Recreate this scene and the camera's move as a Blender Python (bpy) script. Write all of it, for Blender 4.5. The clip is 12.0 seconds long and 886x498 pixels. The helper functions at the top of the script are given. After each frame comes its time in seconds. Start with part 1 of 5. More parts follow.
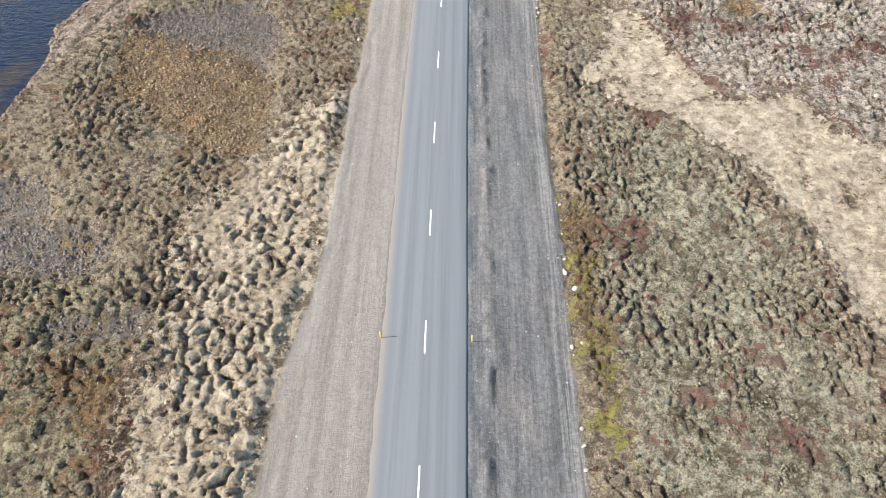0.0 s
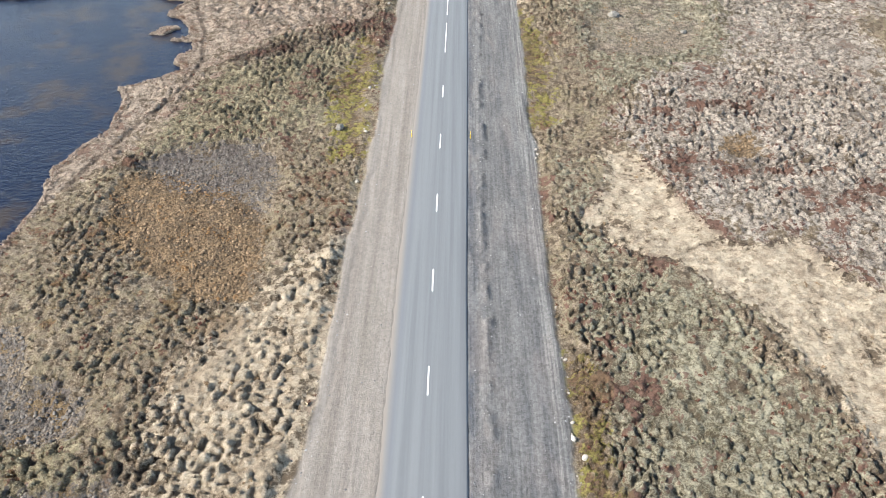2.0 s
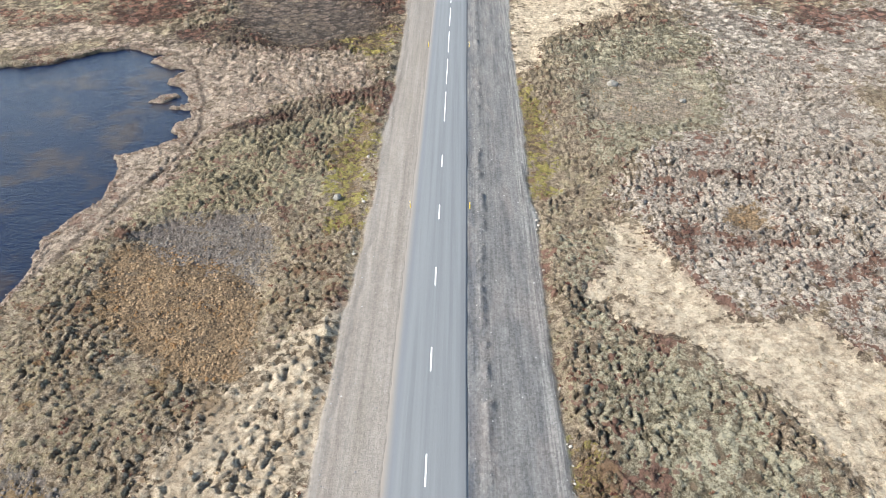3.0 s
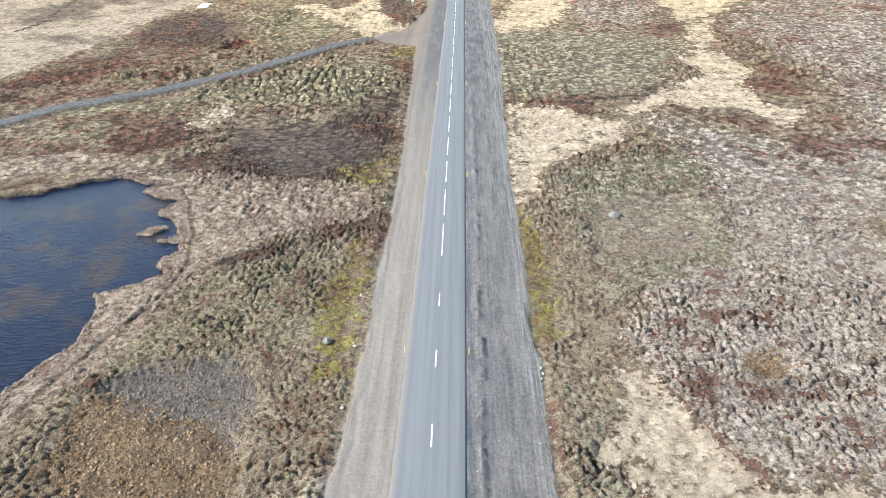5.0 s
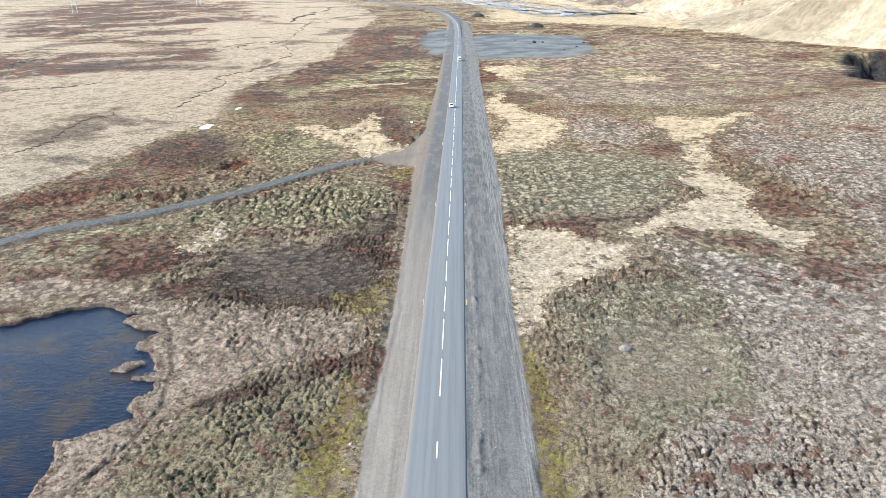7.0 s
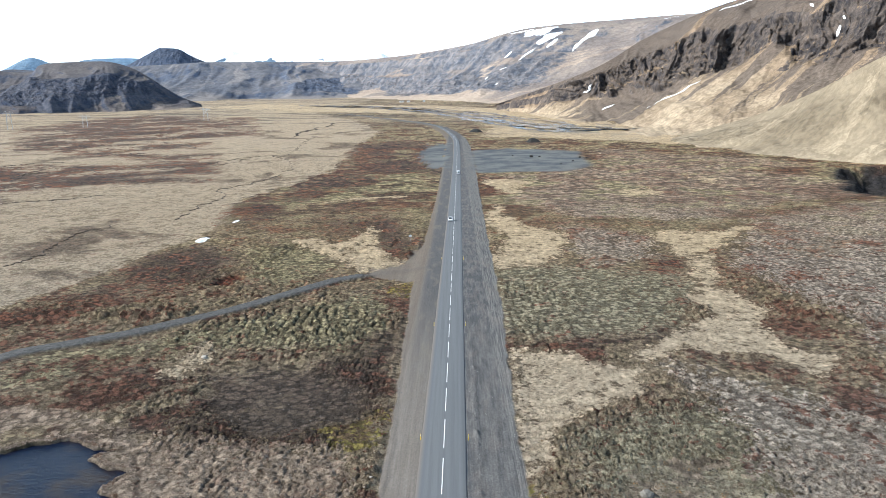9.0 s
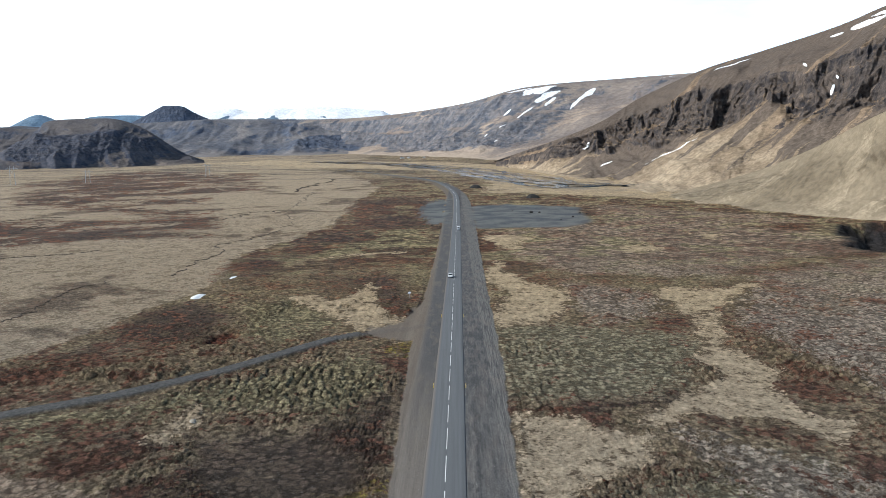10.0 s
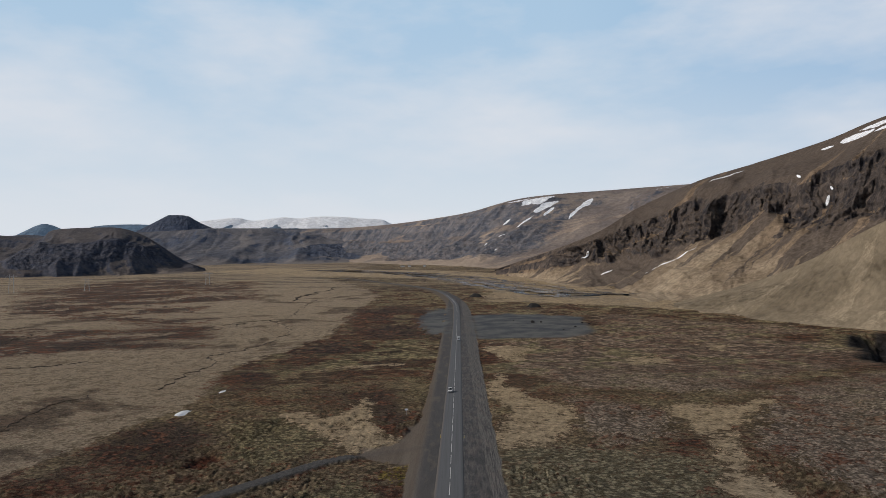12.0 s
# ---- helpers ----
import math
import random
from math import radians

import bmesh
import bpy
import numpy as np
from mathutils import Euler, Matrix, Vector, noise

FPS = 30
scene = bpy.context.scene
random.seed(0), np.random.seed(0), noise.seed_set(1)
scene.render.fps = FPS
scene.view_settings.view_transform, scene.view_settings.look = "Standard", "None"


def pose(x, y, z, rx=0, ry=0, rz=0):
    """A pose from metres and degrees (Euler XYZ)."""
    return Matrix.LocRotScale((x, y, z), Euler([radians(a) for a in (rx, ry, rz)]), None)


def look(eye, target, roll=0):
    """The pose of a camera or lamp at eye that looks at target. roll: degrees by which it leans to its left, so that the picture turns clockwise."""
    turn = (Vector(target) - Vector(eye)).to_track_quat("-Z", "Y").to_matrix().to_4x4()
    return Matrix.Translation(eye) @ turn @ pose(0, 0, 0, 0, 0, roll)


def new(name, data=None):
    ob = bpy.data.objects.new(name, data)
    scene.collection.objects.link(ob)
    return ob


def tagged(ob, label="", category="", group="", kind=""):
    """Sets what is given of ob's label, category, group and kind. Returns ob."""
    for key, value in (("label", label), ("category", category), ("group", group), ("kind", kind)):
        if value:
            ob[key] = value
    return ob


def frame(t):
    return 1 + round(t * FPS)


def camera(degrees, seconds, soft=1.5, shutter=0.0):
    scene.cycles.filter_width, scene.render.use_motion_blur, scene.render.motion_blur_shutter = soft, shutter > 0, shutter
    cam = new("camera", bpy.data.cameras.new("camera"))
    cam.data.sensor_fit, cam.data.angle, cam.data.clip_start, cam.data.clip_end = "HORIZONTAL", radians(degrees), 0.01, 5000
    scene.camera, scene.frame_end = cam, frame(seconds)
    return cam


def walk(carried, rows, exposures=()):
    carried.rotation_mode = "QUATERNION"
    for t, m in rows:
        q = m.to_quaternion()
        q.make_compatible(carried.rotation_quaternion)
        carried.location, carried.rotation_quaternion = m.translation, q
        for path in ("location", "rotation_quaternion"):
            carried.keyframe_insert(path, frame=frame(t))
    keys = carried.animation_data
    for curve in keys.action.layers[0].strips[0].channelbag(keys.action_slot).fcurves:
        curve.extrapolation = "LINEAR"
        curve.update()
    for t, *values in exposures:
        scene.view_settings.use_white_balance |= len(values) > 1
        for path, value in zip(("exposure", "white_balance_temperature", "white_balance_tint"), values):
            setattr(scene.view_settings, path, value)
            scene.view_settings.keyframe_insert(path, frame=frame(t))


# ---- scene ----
# ---------------------------------------------------------------- camera
cam = camera(63.96, 12.0, 0.5)


def aim(x, y, z, yaw, pitch, lean):
    a, b = radians(yaw), radians(pitch)
    way = Vector((-math.sin(a) * math.cos(b), math.cos(a) * math.cos(b), math.sin(b)))
    return look((x, y, z), Vector((x, y, z)) + way * 100, lean)


ROWS = [
    (0.0, 2.961, -6.721, 48.916, 2.497, -50.784, -1.563),
    (0.5, 2.954, -5.505, 48.962, 2.401, -48.667, -1.496),
    (1.0, 2.971, -4.221, 49.121, 2.338, -46.485, -1.434),
    (1.5, 2.986, -2.785, 49.218, 2.256, -44.316, -1.381),
    (2.0, 2.940, -1.408, 49.334, 2.135, -42.082, -1.335),
    (2.5, 2.943, -0.004, 49.410, 2.057, -39.840, -1.257),
    (3.0, 2.935, 1.542, 49.314, 1.943, -37.499, -1.152),
    (5.0, 3.005, 8.501, 49.698, 1.644, -28.747, -1.036),
    (5.5, 2.939, 10.355, 49.733, 1.567, -26.517, -1.005),
    (6.0, 2.940, 12.355, 49.725, 1.486, -24.276, -0.955),
    (6.5, 3.004, 14.278, 49.674, 1.452, -22.058, -0.994),
    (7.0, 2.995, 16.205, 49.771, 1.396, -19.875, -1.009),
    (9.0, 2.718, 24.410, 50.004, 1.133, -11.129, -0.854),
    (9.5, 2.716, 26.600, 49.948, 1.107, -8.898, -0.800),
    (10.0, 2.623, 28.919, 49.976, 1.052, -6.699, -0.756),
    (10.5, 2.614, 31.329, 50.120, 1.017, -4.498, -0.705),
    (11.0, 2.687, 33.781, 50.239, 0.986, -2.311, -0.710),
    (11.5, 2.874, 36.112, 50.464, 0.979, -0.156, -0.684),
    (12.0, 2.889, 38.355, 50.679, 0.972, 2.011, -0.689),
]
EXPOSURES = [(0.0, 1.47, 6500, 8), (1.0, 1.49, 6500, 8), (3.0, 1.53, 6450, 7), (5.0, 1.53, 6200, 6), (6.5, 1.48, 6100, 6), (7.2, 1.38, 6050, 5), (9.0, 0.74, 6100, 5), (9.5, 0.46, 6150, 5), (10.5, -0.31, 6350, 8), (11.5, -0.84, 6750, 12), (12.0, -1.03, 6850, 12)]
walk(cam, [(t, aim(*row)) for t, *row in ROWS], EXPOSURES)

# ---------------------------------------------------------------- sky and sun
SUN_HEIGHT, SUN_FROM = 33.0, (-1.0, -0.08)
world = bpy.data.worlds.new("sky")
scene.world = world
world.use_nodes = True
wn, wl = world.node_tree.nodes, world.node_tree.links
sky = wn.new("ShaderNodeTexSky")
sky.sky_type = "NISHITA"
sky.sun_disc = False
sky.sun_elevation = radians(SUN_HEIGHT)
sky.sun_rotation = math.atan2(SUN_FROM[0], SUN_FROM[1])
sky.altitude, sky.air_density, sky.dust_density, sky.ozone_density = 100, 1.0, 0.5, 2.0
# thin haze that brightens the sky towards the horizon, and wisps of cirrus
def sky_node(kind, **sockets):
    node = wn.new(kind)
    for key, value in sockets.items():
        node.inputs[key.replace("_", " ")].default_value = value
    return node


coord = wn.new("ShaderNodeTexCoord")
stretch = sky_node("ShaderNodeMapping", Scale=(1.4, 1.4, 4.0), Rotation=(0.0, 0.45, 0.3))
cirrus = sky_node("ShaderNodeTexNoise", Scale=2.2, Detail=7.0, Roughness=0.55)
cover = sky_node("ShaderNodeMapRange", From_Min=0.44, From_Max=0.70, To_Min=0.0, To_Max=0.7)
split = wn.new("ShaderNodeSeparateXYZ")
low = sky_node("ShaderNodeMapRange", From_Min=0.36, From_Max=0.48, To_Min=1.0, To_Max=0.0)
rise = sky_node("ShaderNodeMapRange", From_Min=0.0, From_Max=0.36, To_Min=0.0, To_Max=1.0)
rise.interpolation_type = low.interpolation_type = "SMOOTHSTEP"
haze, wisp, cloud = (wn.new("ShaderNodeMix") for _ in range(3))
for node in (haze, wisp, cloud):
    node.data_type = "RGBA"
haze.inputs["A"].default_value = (24.4, 27.2, 30.0, 1)
haze.inputs["B"].default_value = (13.8, 20.6, 28.0, 1)
wisp.inputs["B"].default_value = (25.6, 27.4, 30.2, 1)
wl.new(coord.outputs["Generated"], stretch.inputs["Vector"])
wl.new(stretch.outputs["Vector"], cirrus.inputs["Vector"])
wl.new(cirrus.outputs["Fac"], cover.inputs["Value"])
wl.new(coord.outputs["Generated"], split.inputs["Vector"])
wl.new(split.outputs["Z"], low.inputs["Value"])
wl.new(split.outputs["Z"], rise.inputs["Value"])
wl.new(rise.outputs["Result"], haze.inputs["Factor"])
side = sky_node("ShaderNodeMapRange", From_Min=0.15, From_Max=0.60, To_Min=0.0, To_Max=0.75)
clear = wn.new("ShaderNodeMix")
clear.data_type = "RGBA"
clear.inputs["B"].default_value = (7.6, 14.8, 24.6, 1)
lift_blue = wn.new("ShaderNodeMath")
lift_blue.operation = "MULTIPLY"
wl.new(split.outputs["X"], side.inputs["Value"])
wl.new(side.outputs["Result"], lift_blue.inputs[0])
wl.new(rise.outputs["Result"], lift_blue.inputs[1])
wl.new(haze.outputs["Result"], clear.inputs["A"])
wl.new(lift_blue.outputs["Value"], clear.inputs["Factor"])
wl.new(clear.outputs["Result"], wisp.inputs["A"])
wl.new(cover.outputs["Result"], wisp.inputs["Factor"])
wl.new(low.outputs["Result"], cloud.inputs["Factor"])
wl.new(sky.outputs["Color"], cloud.inputs["A"])
wl.new(wisp.outputs["Result"], cloud.inputs["B"])
wl.new(cloud.outputs["Result"], wn["Background"].inputs["Color"])
wn["Background"].inputs["Strength"].default_value = 0.0565

sun = new("sun", bpy.data.lights.new("sun", "SUN"))
sun.data.energy, sun.data.angle, sun.data.color = 5.0, radians(0.53), (1.0, 0.95, 0.885)
flat = math.hypot(*SUN_FROM)
toward = Vector((SUN_FROM[0] / flat, SUN_FROM[1] / flat, math.tan(radians(SUN_HEIGHT))))
sun.matrix_world = look(toward * 100, (0, 0, 0))


# ---------------------------------------------------------------- noise in the plan
def hash2(i, j, k=0):
    a = (i.astype(np.int64) * 374761393 + j.astype(np.int64) * 668265263 + k * 1274126177) & 0x7FFFFFFF
    a = ((a ^ (a >> 13)) * 1274126177) & 0x7FFFFFFF
    a = ((a ^ (a >> 16)) * 1911520717) & 0x7FFFFFFF
    return ((a ^ (a >> 15)) & 0xFFFFFF) / 16777215.0


def value_noise(x, y, k=0):
    i, j = np.floor(x), np.floor(y)
    u, v = x - i, y - j
    u, v = u * u * (3 - 2 * u), v * v * (3 - 2 * v)
    a, b = hash2(i, j, k), hash2(i + 1, j, k)
    c, d = hash2(i, j + 1, k), hash2(i + 1, j + 1, k)
    return (a + (b - a) * u) * (1 - v) + (c + (d - c) * u) * v


def fbm(x, y, size, octaves=4, k=0, rough=0.5):
    """Fractal noise round 0, about -1 to 1, its largest lumps of that size in metres."""
    total, weight, amp = 0.0, 0.0, 1.0
    for o in range(octaves):
        s = size / 2.0 ** o
        total = total + amp * (2 * value_noise(x / s + 17.3 * o, y / s - 9.1 * o, k + o) - 1)
        weight += amp
        amp *= rough
    return total / weight * 1.4


def cells(x, y, size, k=0, gaps=False):
    """Distance to the nearest of jittered points, in units of size, that point's own random number, and the lead over the next."""
    x, y = x / size, y / size
    i, j = np.floor(x), np.floor(y)
    best, own, next_best = np.full(x.shape, 9.0), np.zeros(x.shape), np.full(x.shape, 9.0)
    for di in (-1, 0, 1):
        for dj in (-1, 0, 1):
            p, q = i + di, j + dj
            r = hash2(p, q, k + 2)
            d = np.hypot(x - p - 0.15 - 0.7 * hash2(p, q, k), y - q - 0.15 - 0.7 * hash2(p, q, k + 1))
            near = d < best
            next_best = np.where(near, best, np.minimum(next_best, d))
            best, own = np.where(near, d, best), np.where(near, r, own)
    return (best, own, next_best - best) if gaps else (best, own)


def smooth(a, b, v):
    w = np.clip((v - a) / (b - a), 0, 1)
    return w * w * (3 - 2 * w)


def inside(x, y, outline):
    """Signed distance to a closed outline in the plan: positive inside."""
    pts = np.array(outline, float)
    d2, odd = np.full(x.shape, 1e12), np.zeros(x.shape, bool)
    for (ax, ay), (bx, by) in zip(pts, np.roll(pts, -1, 0)):
        ex, ey = bx - ax, by - ay
        w = np.clip(((x - ax) * ex + (y - ay) * ey) / (ex * ex + ey * ey + 1e-9), 0, 1)
        d2 = np.minimum(d2, (x - ax - w * ex) ** 2 + (y - ay - w * ey) ** 2)
        cross = (ay > y) != (by > y)
        odd ^= cross & (x < ex * (y - ay) / (ey if ey else 1e-9) + ax)
    return np.sqrt(d2) * np.where(odd, 1, -1)


def along(x, y, line):
    """Distance to an open line in the plan."""
    d2 = np.full(x.shape, 1e12)
    for (ax, ay), (bx, by) in zip(line, line[1:]):
        ex, ey = bx - ax, by - ay
        w = np.clip(((x - ax) * ex + (y - ay) * ey) / (ex * ex + ey * ey), 0, 1)
        d2 = np.minimum(d2, (x - ax - w * ex) ** 2 + (y - ay - w * ey) ** 2)
    return np.sqrt(d2)


# ---------------------------------------------------------------- the plan
BEND = ((4.0, 742), (4.2, 854), (3, 948), (-2, 1038), (-11, 1146), (-28, 1278), (-52, 1376), (-77, 1444), (-124, 1545), (-206, 1720), (-330, 1950))


def road_x(y):
    """The road's centre line: straight, then bending left far up the valley."""
    y = np.asarray(y, float)
    ys = [-200, 50] + [q[1] for q in BEND]
    xs = [0, 0] + [q[0] for q in BEND]
    return np.interp(y, ys, xs)


def valley(y):
    """Height of the valley floor."""
    s = np.maximum(y - 450, 0)
    return 0.018 * s + 8e-6 * s * s


POND = ((-99, 112), (-89, 117), (-76, 120), (-67.7, 122.2), (-64, 126.5), (-58.8, 128.3), (-53.8, 125), (-49.6, 124.6), (-52.5, 121.5), (-49.5, 119.5),
        (-44.5, 118), (-46.5, 112), (-43.0, 110), (-40.3, 105), (-42.8, 102.8), (-38.9, 102.1), (-38.7, 99.8), (-40.5, 97.4), (-38.5, 92.8), (-41.5, 89.9),
        (-45.6, 88), (-43.6, 84), (-43.9, 76), (-46.4, 68.5), (-45.6, 60), (-46, 53), (-49, 44), (-70, 36), (-98, 52), (-112, 80))
ISLET = ((-47.2, 105.0), (-46.3, 107.2), (-43.6, 107.8), (-43.4, 106.6), (-44.8, 104.8))
TRACK = ((-150, 118), (-115, 145), (-98, 158), (-91.5, 168), (-73, 181), (-55, 200), (-34, 231), (-20, 243), (-5, 250))
FLARE = ((-27, 239), (-16, 262), (-10, 290), (-7, 330), (-3, 350), (-3, 215), (-9, 230))
PIT = ((14, 780), (60, 812), (132, 765), (112, 612), (85, 574), (20, 566))
GULLY = ((238, 432), (262, 425), (330, 450), (372, 490), (340, 545), (318, 560), (290, 548), (262, 500))
COVERS = {}


def patch(cover, *outline):
    """One patch of a ground cover, by its outline in the plan."""
    COVERS.setdefault(cover, []).append(outline)


# dry straw-coloured grass
patch("straw_hummocks", (-9.6, 56), (-9.1, 44.5), (-10, 35), (-10.3, 8), (-20, 6), (-23, 29), (-22, 36), (-18.5, 44), (-13.9, 51.5))
patch("straw", (20, 73), (23.8, 71), (26.1, 64.3), (28.7, 57.5), (32.1, 53.5), (38, 54.5), (40.5, 49.1), (48, 44), (54, 20), (40, 14), (35.4, 28), (34.8, 34), (33.2, 39.5), (31.1, 43.4), (28.3, 47.6), (24.5, 52.2), (19.2, 54.5), (15.6, 58.3), (19.4, 63.3))
patch("straw", (13.3, 169), (19.2, 168), (24.7, 166), (27.3, 161), (29.9, 156), (33.7, 158), (36.7, 155), (41.4, 158), (37.2, 151), (34.6, 143.6), (29.1, 140.3), (23.6, 135.4), (17.3, 130.4), (16, 121.2), (14.6, 116.7), (12.7, 115.2), (11.8, 121.3), (12.4, 135.7))
patch("straw", (42, 160), (46.9, 165), (52, 168), (57.7, 166), (63.8, 166), (67.8, 162), (69.8, 155), (70.8, 152), (75.1, 157), (78.8, 163), (75.4, 165), (72.2, 170), (73.1, 179), (76.2, 188), (81.4, 197), (80.1, 203), (78, 211), (76.5, 219), (73.2, 225), (69.6, 220), (64.5, 208), (66.1, 201), (66.3, 192), (59.8, 187), (52.7, 179), (47.2, 174), (41, 168), (36, 162))
patch("straw", (79.6, 301), (92.2, 318), (99, 309), (112, 312), (122, 326), (131, 329), (124, 314), (111, 303), (105, 290), (92.6, 273), (85.4, 249), (76.1, 223), (72.5, 223), (78.6, 250), (86.8, 266), (79.1, 261), (77.5, 269), (79.5, 282))
patch("straw", (13, 336), (20.1, 381), (25.7, 403), (24.6, 361), (28.7, 343), (37.2, 326), (45.3, 313), (45.7, 300), (38.9, 274), (31, 250), (25.7, 253), (15.9, 248), (15.8, 265), (19.8, 281), (23.5, 305), (20, 324))
patch("straw", (22.8, 526), (48.1, 522), (42.6, 480), (43.3, 447), (33.7, 454), (28.6, 487))
patch("straw", (107, 464), (127, 470), (121, 443), (103, 431), (95.2, 432))
patch("straw", (168, 534), (183, 511), (168, 488))
patch("straw", (-61.8, 299), (-54.4, 302), (-43.9, 294), (-37.1, 310), (-36, 332), (-32.7, 324), (-30.8, 297), (-24, 273), (-16.8, 259), (-15.1, 248), (-21, 242), (-28.7, 245), (-34.4, 258), (-45, 274), (-55.1, 283))
patch("straw", (-76, 418), (-56, 440), (-30, 452), (-34, 440), (-60, 424))
patch("straw", (-55.2, 154), (-54, 172), (-48, 164), (-50, 152))
# bare gravel flats
patch("gravel_brown", (-38.3, 66), (-32, 69), (-24, 68), (-19, 61), (-17.8, 55.5), (-17.1, 45.8), (-23.5, 46.5), (-29.7, 50), (-35.3, 55.5))
patch("gravel_brown", (34.2, 73.6), (38.5, 74.2), (38.6, 70.2), (34.4, 69.5))
patch("gravel_grey", (22.8, 110), (30, 119.4), (40.9, 118), (42, 109.7), (37, 99), (31.4, 95.8), (21.9, 99))
patch("gravel_grey", (-36, 69), (-31.5, 73), (-22.6, 73), (-17.8, 65), (-19, 59), (-25, 63), (-31, 65))
patch("gravel_grey", (-50, 42), (-39, 42), (-35.4, 36.3), (-29, 34.4), (-28.9, 31), (-33, 30.2), (-50, 33))
patch("gravel_grey", (-31.3, 25.4), (-23.8, 25.9), (-23.7, 24), (-31, 23.7))
patch("gravel_grey", (-43.4, 147.1), (-43.4, 158), (-33.1, 162), (-22, 154), (-15.3, 148), (-12.9, 136.2), (-22.4, 131.2), (-29.8, 128.9), (-38.1, 136.7))
# moss along the road
patch("moss", (-21, 131), (-17.7, 134.5), (-10.8, 138), (-9.6, 128), (-14.1, 122.4))
patch("moss", (-13.2, 103), (-10, 93), (-9.8, 70), (-13.5, 70), (-14.6, 85))
patch("moss", (11.6, 112), (14, 111), (16, 93), (15, 79), (12.4, 77), (11.5, 90))
patch("moss", (11.9, 14), (14.5, 14), (14.4, 36), (12.2, 40))
patch("moss", (-16.1, 226), (-9.5, 231), (-6, 234), (-6, 213), (-9.4, 213), (-14.9, 216))
# reedy sedge round the pond
patch("sedge", (-47, 131), (-36, 129), (-22.5, 126), (-14.3, 124), (-11.7, 110), (-25, 103.5), (-31, 95.5), (-34, 85), (-37, 75.7), (-43.8, 62), (-52, 40), (-50, 60), (-60, 100), (-62, 132), (-110, 122), (-110, 132), (-70, 139))
# grey-green heath
patch("green", (-88, 151), (-85, 169), (-67, 175), (-50, 190), (-19, 219), (-14, 200), (-15.5, 165), (-22.8, 164), (-30.5, 172), (-62, 165), (-75, 148))
patch("green", (-60, 238), (-72, 274), (-54, 307), (-36, 253), (-47, 224))
patch("green", (-74, 440), (-77, 530), (-21, 610), (-9, 432), (-54, 430))
patch("green", (-45, 30), (-29, 31), (-24, 22), (-22, 4), (-50, 4))
patch("green", (15, 80), (19, 52), (27, 48), (33, 36), (34, 5), (15, 5), (15, 44))
patch("green", (-36, 90), (-22, 98), (-14, 104), (-13, 78), (-22, 73), (-38, 72))
patch("green", (14, 250), (48, 250), (54.2, 236), (64.9, 243), (71.1, 236), (68, 220), (66.2, 204), (57.8, 190), (48, 178), (26, 174), (13, 180))
patch("green", (20, 128), (36, 136), (60, 150), (66, 146), (60, 120), (40, 92), (22, 84))
# mauve-grey heather
patch("mauve", (27, 63), (33, 55), (38, 56), (42, 48), (60, 46), (66, 130), (48, 124), (42, 95), (30, 90), (22, 78))
patch("mauve", (44, 160), (68, 140), (88, 150), (96, 190), (150, 250), (150, 130), (100, 90), (48, 122))
patch("mauve", (50, 250), (70, 260), (76, 300), (48, 340), (44, 280))
patch("mauve", (30, 440), (60, 350), (120, 340), (170, 400), (230, 420), (260, 520), (190, 600), (100, 540), (50, 520))
patch("mauve", (95, 160), (150, 130), (230, 240), (230, 400), (140, 350), (92, 250))
# dark brown heath
patch("brown", (-60, 128), (-42, 142), (-24, 153), (-13, 170), (-11.5, 215), (-9.5, 215), (-10, 130), (-16, 123), (-30, 125))
patch("brown", (-106, 243), (-107, 268), (-100, 289), (-85.3, 283), (-72.2, 256), (-70.5, 235), (-80.5, 227), (-95.8, 230))
patch("brown", (-128, 192), (-112, 200), (-107, 212), (-102, 229), (-90.2, 208), (-96.7, 193), (-102, 188), (-101, 172), (-110, 165))
patch("brown", (-30.4, 310), (-24, 324), (-12.8, 295), (-12.6, 272), (-18.3, 265), (-24.8, 281))
patch("brown", (-106, 346), (-117, 419), (-102, 448), (-97.7, 534), (-79.2, 576), (-59, 550), (-80.2, 440), (-91.9, 404), (-89.1, 357))
patch("brown", (-83, 600), (-107, 850), (-90, 960), (-40, 930), (-10, 760), (-10, 560))
patch("brown", (-580, 986), (-937, 1585), (-854, 1960), (-492, 1730), (-304, 1116), (-448, 966))
patch("brown", (-329, 564), (-355, 670), (-271, 714), (-217, 682), (-182, 534), (-256, 530))
patch("brown", (-34, 96), (-22, 101.5), (-12, 109.5), (-12, 107), (-22, 98.5), (-31, 92), (-36, 82), (-40, 74))
patch("brown", (-470, 660), (-380, 690), (-350, 600), (-262, 540), (-290, 490), (-420, 520))
patch("brown", (-640, 1000), (-330, 960), (-236, 720), (-300, 730), (-440, 830))
patch("brown", (-60, 345), (-22, 352), (-18, 290), (-30, 300), (-40, 330))
patch("mauve", (10, 545), (60, 560), (120, 600), (160, 800), (250, 690), (300, 600), (180, 560), (100, 520))
patch("brown", (-48, 128), (-44, 144), (-20, 166), (-11, 190), (-10, 150), (-12, 128))
patch("brown", (-75, 150), (-60, 160), (-44, 158), (-45, 145), (-60, 140))
patch("brown", (64.9, 252), (72.4, 261), (79.5, 259), (78.1, 250), (68.1, 242), (64, 243))
patch("brown", (14.3, 171), (27.5, 174), (38.2, 176), (50.3, 179), (49.2, 171), (37.1, 168), (26.9, 167))
patch("brown", (27.1, 164), (31.6, 167), (34.1, 165), (31.3, 157), (27.1, 156))
